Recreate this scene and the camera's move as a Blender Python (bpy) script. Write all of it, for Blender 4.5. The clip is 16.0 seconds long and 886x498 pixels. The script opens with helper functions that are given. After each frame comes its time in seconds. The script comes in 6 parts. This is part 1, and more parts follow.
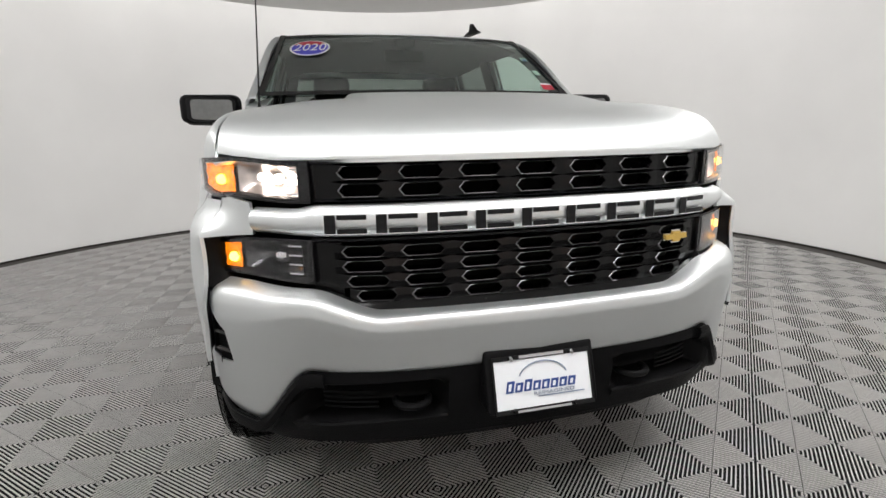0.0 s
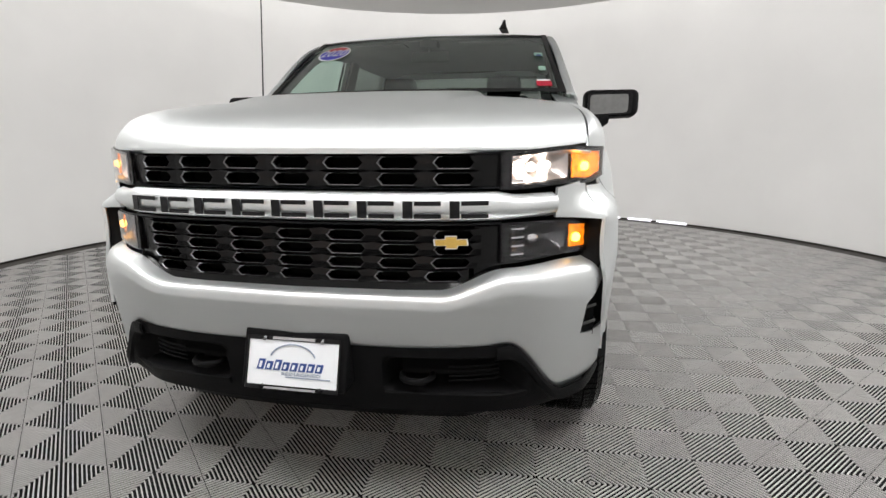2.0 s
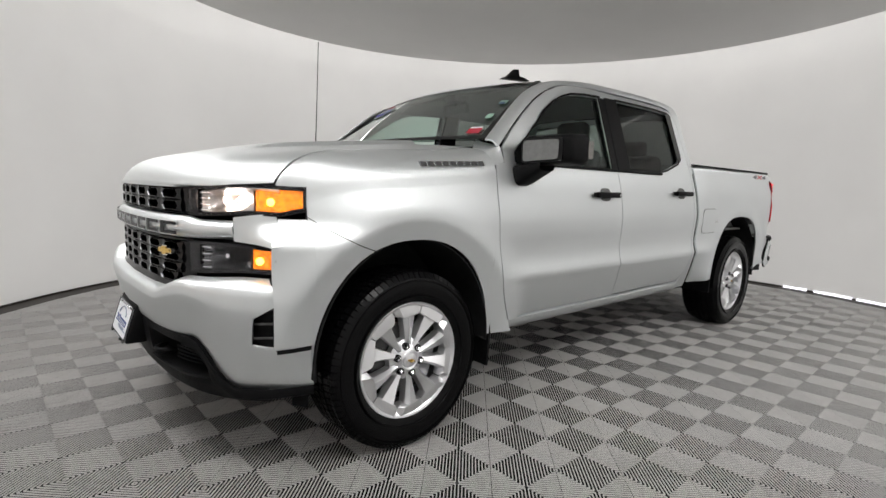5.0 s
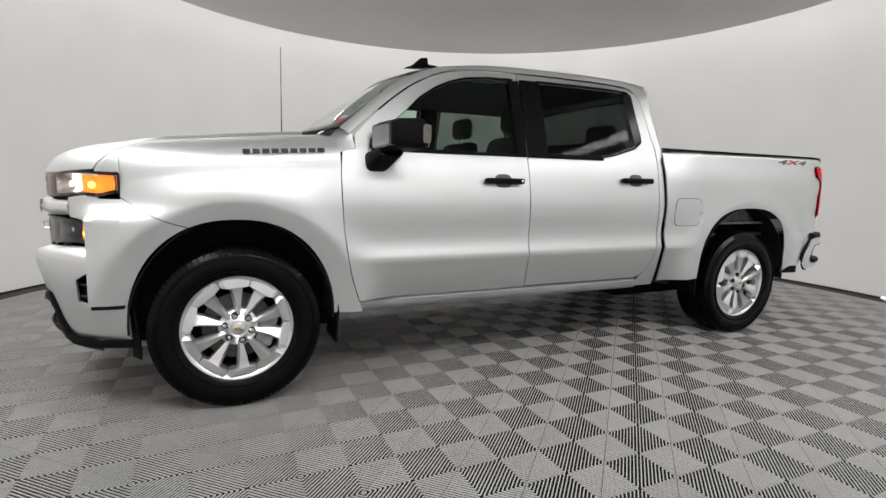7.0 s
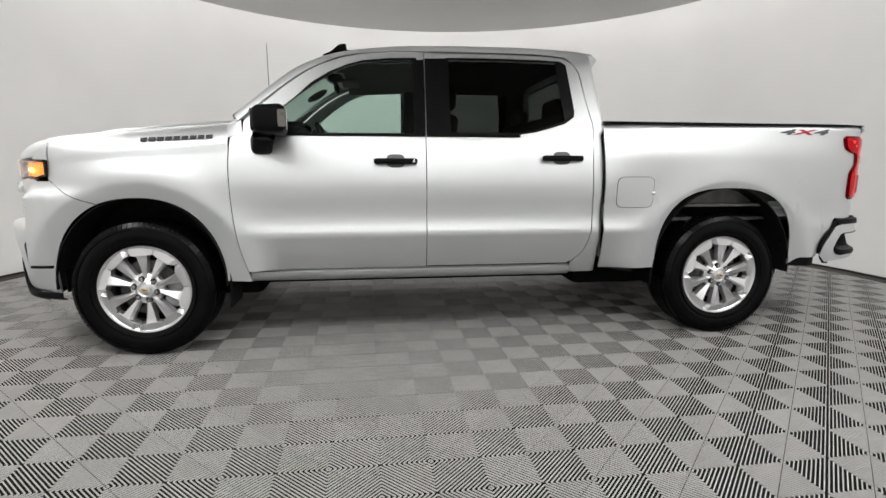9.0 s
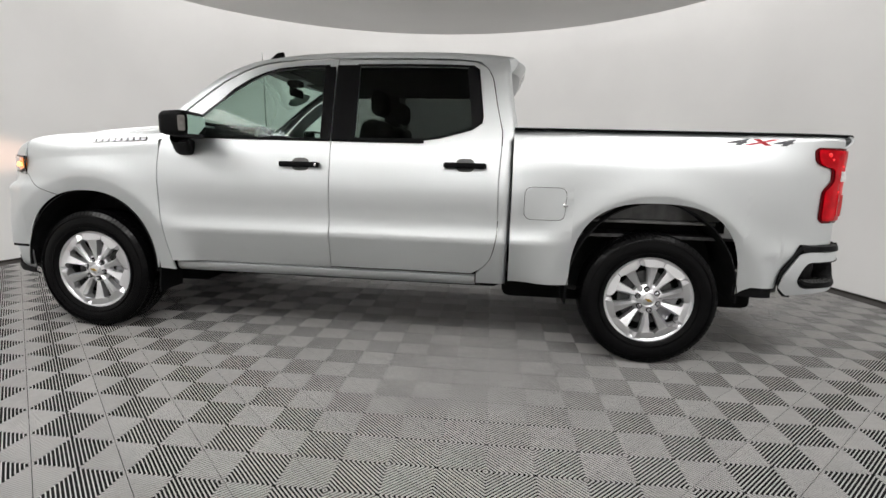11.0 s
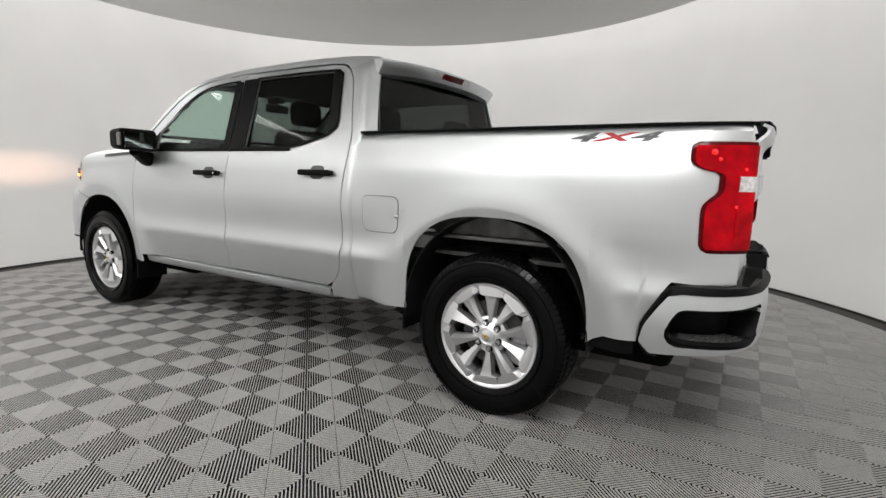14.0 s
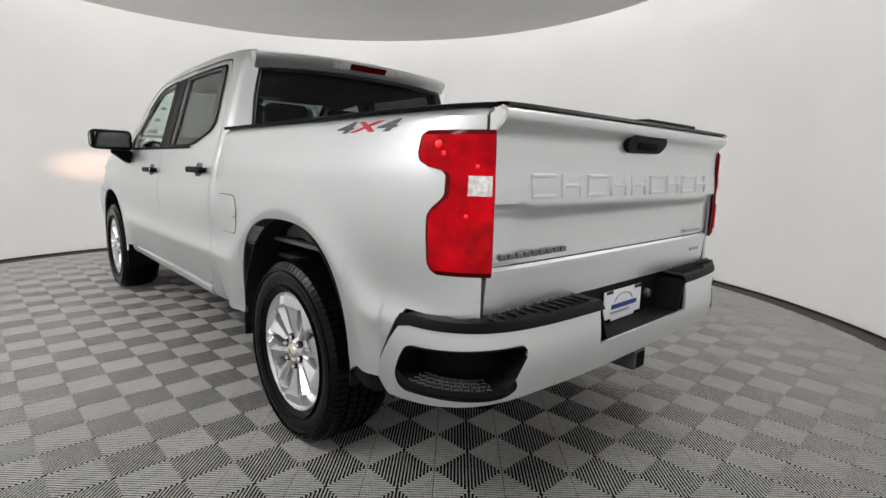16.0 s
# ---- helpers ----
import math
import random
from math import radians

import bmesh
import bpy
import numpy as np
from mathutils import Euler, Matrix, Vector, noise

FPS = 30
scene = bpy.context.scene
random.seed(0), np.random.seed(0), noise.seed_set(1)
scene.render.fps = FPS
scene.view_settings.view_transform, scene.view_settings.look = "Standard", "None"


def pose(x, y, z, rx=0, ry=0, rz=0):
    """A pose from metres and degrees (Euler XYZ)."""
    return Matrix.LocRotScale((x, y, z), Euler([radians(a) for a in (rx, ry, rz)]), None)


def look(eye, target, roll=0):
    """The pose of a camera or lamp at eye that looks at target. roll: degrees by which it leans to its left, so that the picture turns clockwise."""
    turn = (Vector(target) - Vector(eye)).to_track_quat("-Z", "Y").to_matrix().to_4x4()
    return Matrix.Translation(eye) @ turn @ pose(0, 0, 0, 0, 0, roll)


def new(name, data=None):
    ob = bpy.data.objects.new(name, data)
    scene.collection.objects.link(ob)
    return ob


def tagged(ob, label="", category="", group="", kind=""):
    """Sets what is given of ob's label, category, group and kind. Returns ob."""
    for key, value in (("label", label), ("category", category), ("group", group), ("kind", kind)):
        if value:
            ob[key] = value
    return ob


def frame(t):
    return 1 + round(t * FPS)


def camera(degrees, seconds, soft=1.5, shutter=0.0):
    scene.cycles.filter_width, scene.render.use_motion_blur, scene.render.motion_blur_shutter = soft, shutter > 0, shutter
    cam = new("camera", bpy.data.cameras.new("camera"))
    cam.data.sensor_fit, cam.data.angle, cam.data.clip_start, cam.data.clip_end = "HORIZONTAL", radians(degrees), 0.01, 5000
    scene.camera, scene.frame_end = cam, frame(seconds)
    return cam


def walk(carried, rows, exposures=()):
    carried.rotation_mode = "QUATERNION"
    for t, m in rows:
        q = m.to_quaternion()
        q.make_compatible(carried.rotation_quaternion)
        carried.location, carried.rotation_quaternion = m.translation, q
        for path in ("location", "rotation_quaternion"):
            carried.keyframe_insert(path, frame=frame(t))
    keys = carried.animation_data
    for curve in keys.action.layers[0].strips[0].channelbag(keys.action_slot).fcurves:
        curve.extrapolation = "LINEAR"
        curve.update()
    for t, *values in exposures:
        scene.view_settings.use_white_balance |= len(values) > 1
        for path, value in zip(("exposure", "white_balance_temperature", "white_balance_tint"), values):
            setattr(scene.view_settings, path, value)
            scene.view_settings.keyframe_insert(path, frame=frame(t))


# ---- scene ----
cam = camera(81.8, 16.0)
PATH = [
    (0, (-2.235, 0.604, 1.219), (-0.336, 0.133, 0.806), -1.3),
    (0.5, (-2.38, 0.276, 1.233), (-0.429, 0.021, 0.874), -0.2),
    (1, (-2.362, -0.019, 1.202), (-0.403, -0.086, 0.803), 0.3),
    (1.5, (-2.36, -0.38, 1.202), (-0.412, -0.228, 0.774), 0.6),
    (2, (-2.33, -0.729, 1.2), (-0.406, -0.365, 0.791), -0.2),
    (2.5, (-2.191, -1.009, 1.226), (-0.309, -0.453, 0.839), 0.2),
    (3, (-2.122, -1.394, 1.221), (-0.338, -0.573, 0.839), -0.4),
    (3.5, (-1.954, -1.687, 1.198), (-0.292, -0.632, 0.843), -0.7),
    (4, (-1.766, -1.998, 1.203), (-0.195, -0.797, 0.909), 1.1),
    (4.2, (-1.701, -2.181, 1.211), (-0.179, -0.913, 0.938), 1.4),
    (6.3, (-0.558, -3.307, 1.204), (0.434, -1.593, 0.931), 2.0),
    (6.5, (-0.4, -3.386, 1.163), (0.555, -1.65, 0.893), 2.0),
    (7, (-0.093, -3.689, 1.185), (0.719, -1.881, 0.915), 1.3),
    (7.5, (0.254, -3.854, 1.19), (0.926, -1.991, 0.907), 1.7),
    (8, (0.678, -4.013, 1.147), (1.208, -2.112, 0.824), 1.6),
    (8.5, (1.035, -4.117, 1.142), (1.414, -2.182, 0.807), 0.9),
    (9, (1.41, -4.176, 1.184), (1.656, -2.22, 0.845), 0.2),
    (9.2, (1.587, -4.209, 1.179), (1.768, -2.245, 0.849), -0.2),
    (11.3, (3.051, -4.161, 1.243), (2.746, -2.216, 0.891), 1.3),
    (11.5, (3.226, -4.125, 1.244), (2.855, -2.195, 0.874), 0.8),
    (12, (3.599, -4.046, 1.227), (3.081, -2.141, 0.907), 0.1),
    (12.5, (3.867, -3.867, 1.227), (3.232, -1.991, 0.949), -0.1),
    (13, (4.233, -3.705, 1.232), (3.441, -1.886, 0.971), 0.7),
    (13.5, (4.57, -3.447, 1.216), (3.642, -1.703, 0.901), 1.0),
    (14, (4.853, -3.202, 1.229), (3.814, -1.521, 0.927), 1.2),
    (14.5, (5.178, -2.932, 1.244), (4.052, -1.304, 0.958), 2.4),
    (15, (5.35, -2.62, 1.265), (4.156, -1.041, 0.979), 2.1),
    (15.5, (5.618, -2.289, 1.261), (4.293, -0.82, 0.97), 0.9),
    (16, (5.834, -1.977, 1.257), (4.381, -0.641, 0.937), 1.3),
]
walk(cam, [(t, look(eye, target, roll)) for t, eye, target, roll in PATH],
     exposures=[(0, 0.10), (1.5, 0.18), (3, 0.0), (7, -0.10), (9, -0.03), (12, -0.06), (14.5, -0.02), (16, 0.05)])

# ---- world, light ring and exposure ----
WALL_BACKLIGHT = 1.0             # even light added outside the booth, let through the cloth wall to brighten it
world = bpy.data.worlds.new("world")
scene.world = world
world.use_nodes = True
world.node_tree.nodes["Background"].inputs[0].default_value = (1.0, 0.985, 0.965, 1)
world.node_tree.nodes["Background"].inputs[1].default_value = WALL_BACKLIGHT
scene.view_settings.exposure = 0.0
CX, CY = 1.97, 0.02          # middle of the round booth
R_FLOOR, R_WALL = 4.42, 4.62
Z_CEIL, R_CEIL, Z_TOP = 3.02, 3.60, 5.8
RING_POWER = 2.2
LAMP_POWER = 30.0


# ---- materials ----
def material(name, color, rough=0.5, metal=0.0, grain=0.0, grain_scale=40.0, bump=0.0, bump_scale=200.0, coat=0.0,
             trans=0.0, ior=1.45, emit=None, power=0.0, spread=0.0, patch=0.0, patch_scale=3.0, spec=0.5):
    m = bpy.data.materials.new(name)
    m.use_nodes = True
    nt = m.node_tree
    b = nt.nodes["Principled BSDF"]
    b.inputs["Roughness"].default_value = rough
    b.inputs["Metallic"].default_value = metal
    b.inputs["Coat Weight"].default_value = coat
    b.inputs["Coat Roughness"].default_value = 0.06
    b.inputs["Transmission Weight"].default_value = trans
    b.inputs["IOR"].default_value = ior
    b.inputs["Specular IOR Level"].default_value = spec
    b.inputs["Base Color"].default_value = (*color, 1)
    if emit:
        b.inputs["Emission Color"].default_value = (*emit, 1)
        b.inputs["Emission Strength"].default_value = power
    tc = nt.nodes.new("ShaderNodeTexCoord")

    def noise_node(scale, detail=4):
        n = nt.nodes.new("ShaderNodeTexNoise")
        n.inputs["Scale"].default_value = scale
        n.inputs["Detail"].default_value = detail
        nt.links.new(tc.outputs["Object"], n.inputs["Vector"])
        return n

    last = None
    for amount, scale in ((grain, grain_scale), (patch, patch_scale)):
        if amount:
            n = noise_node(scale)
            mix = nt.nodes.new("ShaderNodeMixRGB")
            mix.blend_type = "MULTIPLY"
            mix.inputs[0].default_value = 1.0
            ramp = nt.nodes.new("ShaderNodeMapRange")
            ramp.inputs["From Min"].default_value, ramp.inputs["From Max"].default_value = 0.3, 0.7
            ramp.inputs["To Min"].default_value, ramp.inputs["To Max"].default_value = 1 - amount, 1 + amount
            nt.links.new(n.outputs[0], ramp.inputs["Value"])
            if last:
                nt.links.new(last, mix.inputs[1])
            else:
                mix.inputs[1].default_value = (*color, 1)
            nt.links.new(ramp.outputs[0], mix.inputs[2])
            last = mix.outputs[0]
    if spread:
        info = nt.nodes.new("ShaderNodeObjectInfo")
        ramp = nt.nodes.new("ShaderNodeMapRange")
        ramp.inputs["To Min"].default_value, ramp.inputs["To Max"].default_value = 1 - spread, 1 + spread
        nt.links.new(info.outputs["Random"], ramp.inputs["Value"])
        mix = nt.nodes.new("ShaderNodeMixRGB")
        mix.blend_type = "MULTIPLY"
        mix.inputs[0].default_value = 1.0
        if last:
            nt.links.new(last, mix.inputs[1])
        else:
            mix.inputs[1].default_value = (*color, 1)
        nt.links.new(ramp.outputs[0], mix.inputs[2])
        last = mix.outputs[0]
    if last:
        nt.links.new(last, b.inputs["Base Color"])
    if emit and grain > 0.25:
        n = noise_node(grain_scale * 0.6, 2)
        ramp = nt.nodes.new("ShaderNodeMapRange")
        ramp.inputs["From Min"].default_value, ramp.inputs["From Max"].default_value = 0.32, 0.68
        ramp.inputs["To Min"].default_value, ramp.inputs["To Max"].default_value = power * (1 - grain), power * (1 + grain)
        nt.links.new(n.outputs[0], ramp.inputs["Value"])
        nt.links.new(ramp.outputs[0], b.inputs["Emission Strength"])
    if bump:
        n = noise_node(bump_scale, 6)
        bn = nt.nodes.new("ShaderNodeBump")
        bn.inputs["Strength"].default_value = bump
        bn.inputs["Distance"].default_value = 0.002
        nt.links.new(n.outputs[0], bn.inputs["Height"])
        nt.links.new(bn.outputs[0], b.inputs["Normal"])
    return m


PAINT = material("silver_paint", (0.78, 0.806, 0.815), 0.41, 0.96, grain=0.03, grain_scale=900, coat=0.20, patch=0.01)
PAINT.node_tree.nodes["Principled BSDF"].inputs["Coat Roughness"].default_value = 0.16
BLACK = material("black_plastic", (0.005, 0.005, 0.0055), 0.5, spec=0.12, grain=0.2, grain_scale=60, bump=0.25, bump_scale=900)
GLOSS = material("gloss_black", (0.005, 0.005, 0.006), 0.18, grain=0.15, grain_scale=30, spec=0.32)
RUBBER = material("tyre_rubber", (0.003, 0.003, 0.0033), 0.20, spec=0.18, grain=0.25, grain_scale=50, bump=0.06, bump_scale=300)
ALLOY = material("machined_alloy", (0.86, 0.86, 0.875), 0.30, 0.86, grain=0.04, grain_scale=400)
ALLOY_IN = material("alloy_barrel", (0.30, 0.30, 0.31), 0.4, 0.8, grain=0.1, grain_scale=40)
CHROME = material("chrome", (0.82, 0.82, 0.84), 0.08, 1.0, grain=0.02, grain_scale=60)
GOLD = material("gold_metal", (0.75, 0.50, 0.13), 0.22, 0.85, grain=0.06, grain_scale=120)
STEEL = material("dark_steel", (0.09, 0.09, 0.09), 0.55, 0.5, grain=0.35, grain_scale=25, bump=0.3)
LINER = material("wheel_well_liner", (0.012, 0.012, 0.0125), 0.8, spec=0.15, grain=0.3, grain_scale=20, bump=0.4, bump_scale=120)
INNER = material("galvanised_inner_wall", (0.15, 0.15, 0.148), 0.55, 0.3, grain=0.2, grain_scale=12, bump=0.2)
CABIN = material("cabin_black_cloth", (0.022, 0.022, 0.023), 0.9, spec=0.2, grain=0.3, grain_scale=150, bump=0.3, bump_scale=700)
CABIN_GREY = material("cabin_grey_lining", (0.16, 0.16, 0.155), 0.9, grain=0.1, grain_scale=200)
SCREEN = material("green_tinted_glass", (0.72, 0.85, 0.79), 0.0, trans=1.0, ior=1.62, spec=0.5)
DOOR_GLASS = material("green_tinted_door_glass", (0.72, 0.85, 0.79), 0.0, trans=1.0, ior=1.2, spec=0.5)
PRIVACY = material("privacy_glass", (0.20, 0.22, 0.21), 0.0, trans=1.0, ior=1.16, spec=0.5)
LENS = material("clear_lamp_lens", (0.96, 0.96, 0.97), 0.0, trans=1.0, ior=1.25)
# reflector twice: glow of a lit lamp in its warm colour, then darkened for unlit
REFLECT = material("lamp_reflector", (0.68, 0.62, 0.58), 0.28, 1.0, bump=0.6, bump_scale=60, grain=0.3, grain_scale=25)
REFLECT_UNLIT = material("unlit_reflector", (0.13, 0.13, 0.135), 0.2, 0.9, bump=0.6, bump_scale=60, grain=0.4, grain_scale=25)
HEADBULB = material("lit_headlamp", (1, 0.93, 0.86), 0.3, emit=(1.0, 0.86, 0.76), power=15.0)
AMBER_ON = material("lit_amber_lens", (0.8, 0.18, 0.008), 0.25, emit=(1.0, 0.25, 0.006), power=1.0, grain=0.8, grain_scale=150, coat=0.6, bump=0.8, bump_scale=90)
AMBER_HOT = material("amber_bulb", (1, 0.45, 0.05), 0.3, emit=(1.0, 0.50, 0.07), power=7.0)
RED_LENS = material("red_tail_lens", (0.12, 0.0005, 0.002), 0.12, emit=(1.0, 0.0, 0.012), power=0.33, grain=0.4, grain_scale=22, coat=0.05, spec=0.1)
RED_DEEP = material("deep_red_lens", (0.20, 0.001, 0.003), 0.15, emit=(1.0, 0.0, 0.008), power=0.20, grain=0.5, grain_scale=30, coat=0.1, spec=0.1)
RED_HOT = material("red_bulb", (1, 0.05, 0.05), 0.3, emit=(1.0, 0.01, 0.015), power=0.65)
RED_DARK = material("unlit_red_lens", (0.09, 0.001, 0.003), 0.10, coat=0.08, spec=0.15, grain=0.2, grain_scale=60)
CLEAR_TAIL = material("white_reverse_lens", (0.80, 0.78, 0.78), 0.15, coat=1.0, grain=0.3, grain_scale=70, bump=0.5, bump_scale=120)
WHITE = material("white_plate", (0.80, 0.82, 0.85), 0.4, grain=0.02, grain_scale=30)
BLUE = material("blue_print", (0.02, 0.055, 0.22), 0.4, grain=0.05)
GREYBLUE = material("grey_blue_print", (0.22, 0.27, 0.36), 0.4, grain=0.05)
SILVERBAR = material("silver_print", (0.45, 0.45, 0.47), 0.35, 0.5, grain=0.05)
NAME_BAR = material("dark_chrome_bar", (0.16, 0.16, 0.165), 0.22, 0.85, grain=0.05)
STICK_BLUE = material("sticker_blue", (0.05, 0.05, 0.62), 0.4, grain=0.05)
STICK_RED = material("sticker_red", (0.55, 0.02, 0.05), 0.4, grain=0.05)
STICK_WHITE = material("sticker_white", (0.92, 0.93, 0.94), 0.4, grain=0.03)
STICK_GREEN = material("sticker_pale_green", (0.35, 0.55, 0.45), 0.5, grain=0.08)
DECAL_GREY = material("decal_grey", (0.10, 0.10, 0.11), 0.35, grain=0.05)
DECAL_RED = material("decal_red", (0.50, 0.02, 0.03), 0.35, grain=0.05)
GAP = material("panel_gap", (0.006, 0.006, 0.006), 0.9, grain=0.1, spec=0.1)
GRILLE = material("grille_black", (0.003, 0.003, 0.0033), 0.2, grain=0.15, grain_scale=30, spec=0.25)
# lighter grey for the reflection painted at one end of each grille slot
SLOT_GLINT = material("slot_edge", (0.26, 0.26, 0.27), 0.25, 0.7, grain=0.1, grain_scale=60)
LEAK = material("light_gap", (0.8, 0.8, 0.85), 0.5, emit=(0.95, 0.92, 1.0), power=2.2)
MIRROR = material("mirror_glass", (0.85, 0.87, 0.88), 0.01, 1.0)
WALL = material("white_booth_cloth", (0.80, 0.794, 0.785), 0.85, grain=0.012, grain_scale=1.3, patch=0.035, patch_scale=0.7, spec=0.1)


def let_light_through(m, share):
    """Thin cloth: part of the light that meets it comes out scattered on the other side."""
    nt = m.node_tree
    b, out = nt.nodes["Principled BSDF"], nt.nodes["Material Output"]
    tr, mix = nt.nodes.new("ShaderNodeBsdfTranslucent"), nt.nodes.new("ShaderNodeMixShader")
    nt.links.new(b.inputs["Base Color"].links[0].from_socket, tr.inputs["Color"])
    mix.inputs[0].default_value = share
    nt.links.new(b.outputs[0], mix.inputs[1])
    nt.links.new(tr.outputs[0], mix.inputs[2])
    nt.links.new(mix.outputs[0], out.inputs["Surface"])


# lets the added outside light even out the wall from top to foot
let_light_through(WALL, 0.35)
CEIL = material("grey_ceiling_panel", (0.86, 0.852, 0.84), 0.9, grain=0.02, grain_scale=1.0, spec=0.2)
TILE = material("grey_ribbed_tile", (0.45, 0.443, 0.432), 0.5, grain=0.06, grain_scale=25, spread=0.03, patch=0.05, patch_scale=2.0)
# near-black base colour carries the shade of deep gaps between the ribs
RIB_SHADE = material("rib_gap_shade", (0.008, 0.008, 0.008), 0.9, grain=0.3, grain_scale=10, spec=0.1)
EDGE = material("dark_floor_edge", (0.025, 0.021, 0.018), 0.7, grain=0.3, grain_scale=9)
RINGLIGHT = material("light_ring", (0.9, 0.9, 0.9), 0.5, emit=(1.0, 0.995, 0.995), power=RING_POWER)


# ---- builders ----
def sheet(nu, nv, fn):
    """A grid of (nu + 1) x (nv + 1) points of fn(u, v)."""
    bm = bmesh.new()
    g = [[bm.verts.new(fn(i / nu, j / nv)) for i in range(nu + 1)] for j in range(nv + 1)]
    for j in range(nv):
        for i in range(nu):
            bm.faces.new((g[j][i], g[j][i + 1], g[j + 1][i + 1], g[j + 1][i]))
    return bm


def finish(bm, thick=0.0):
    """Gives an open sheet a thickness, merges doubled points and turns the faces outward."""
    bmesh.ops.remove_doubles(bm, verts=bm.verts, dist=1e-5)
    bmesh.ops.recalc_face_normals(bm, faces=bm.faces)
    if thick:
        bm.normal_update()
        faces = bm.faces[:]
        rim = [e for e in bm.edges if e.is_boundary]
        back = {v: bm.verts.new(v.co - v.normal * thick) for v in bm.verts[:]}
        for f in faces:
            bm.faces.new([back[v] for v in reversed(f.verts)])
        for e in rim:
            p, q = e.verts
            bm.faces.new((q, p, back[p], back[q]))
        bmesh.ops.recalc_face_normals(bm, faces=bm.faces)
    return bm


def part(name, bm, mat, parent, label="", smooth=True, sharp=0.6):
    me = bpy.data.meshes.new(name)
    bm.to_mesh(me)
    bm.free()
    me.materials.append(mat)
    if smooth:
        me.shade_smooth()
        me.set_sharp_from_angle(angle=sharp)
    ob = new(name, me)
    ob.parent = parent
    return tagged(ob, label) if label else ob


def mirrored(bm):
    b = bm.copy()
    for v in b.verts:
        v.co.y = -v.co.y
    bmesh.ops.reverse_faces(b, faces=b.faces)
    return b


def pair(name, bm, mat, parent, label="", **kw):
    """The part on the driver's side and its mirror image. parent: one object or two."""
    p = parent if isinstance(parent, tuple) else (parent, parent)
    other = mirrored(bm)
    return part(name, bm, mat, p[0], label, **kw), part(name, other, mat, p[1], label, **kw)


def box(lo, hi, bevel=0.0, seg=2, bm=None, m=None):
    b = bmesh.new()
    bmesh.ops.create_cube(b, size=1)
    for v in b.verts:
        v.co = Vector([lo[k] + (hi[k] - lo[k]) * (v.co[k] + 0.5) for k in range(3)])
    if bevel:
        bmesh.ops.bevel(b, geom=b.edges[:], offset=bevel, segments=seg, affect="EDGES", profile=0.5)
    if m is not None:
        bmesh.ops.transform(b, matrix=m, verts=b.verts)
    return add(bm, b) if bm is not None else b


def add(bm, other):
    me = bpy.data.meshes.new("tmp")
    other.to_mesh(me)
    other.free()
    bm.from_mesh(me)
    bpy.data.meshes.remove(me)
    return bm


def tube(points, radius, seg=8, caps=True):
    """A round bar along points; radius may be one number or one for each point."""
    bm = bmesh.new()
    pts = [Vector(p) for p in points]
    rad = radius if isinstance(radius, (list, tuple)) else [radius] * len(pts)
    rings = []
    for k, p in enumerate(pts):
        d = (pts[min(k + 1, len(pts) - 1)] - pts[max(k - 1, 0)]).normalized()
        a = d.orthogonal().normalized() if k == 0 else (a - d * a.dot(d)).normalized()
        b = d.cross(a)
        rings.append([bm.verts.new(p + rad[k] * (math.cos(6.28318 * i / seg) * a + math.sin(6.28318 * i / seg) * b)) for i in range(seg)])
    for r0, r1 in zip(rings, rings[1:]):
        for i in range(seg):
            bm.faces.new((r0[i], r0[(i + 1) % seg], r1[(i + 1) % seg], r1[i]))
    if caps:
        bm.faces.new(rings[0][::-1])
        bm.faces.new(rings[-1])
    return bm


def turned(profile, seg=48, closed=False):
    """Turns (radius, y) pairs about the y axis."""
    bm = bmesh.new()
    rings = []
    for r, y in profile:
        rings.append([bm.verts.new((r * math.cos(6.2831853 * i / seg), y, r * math.sin(6.2831853 * i / seg))) for i in range(seg)])
    if closed:
        rings.append(rings[0])
    for r0, r1 in zip(rings, rings[1:]):
        for i in range(seg):
            bm.faces.new((r0[i], r0[(i + 1) % seg], r1[(i + 1) % seg], r1[i]))
    bmesh.ops.recalc_face_normals(bm, faces=bm.faces)
    return bm


def outline(loops, fn):
    """A flat panel from (a, b) loops, the first the outside and the rest holes, laid out by fn(a, b)."""
    bm = bmesh.new()
    edges = []
    for loop in loops:
        vs = [bm.verts.new((a, b, 0)) for a, b in loop]
        edges += [bm.edges.new((vs[k], vs[(k + 1) % len(vs)])) for k in range(len(vs))]
    bmesh.ops.triangle_fill(bm, use_beauty=True, use_dissolve=False, edges=edges)
    for v in bm.verts:
        v.co = Vector(fn(v.co.x, v.co.y))
    return bm


def prism(loop, fn, depth):
    """A solid from an (a, b) loop: fn(a, b, 0) its face and fn(a, b, depth) its back."""
    bm = bmesh.new()
    f = [bm.verts.new(fn(a, b, 0.0)) for a, b in loop]
    g = [bm.verts.new(fn(a, b, depth)) for a, b in loop]
    n = len(loop)
    bm.faces.new(f)
    bm.faces.new(g[::-1])
    for k in range(n):
        bm.faces.new((f[k], f[(k + 1) % n], g[(k + 1) % n], g[k]))
    bmesh.ops.recalc_face_normals(bm, faces=bm.faces)
    return bm


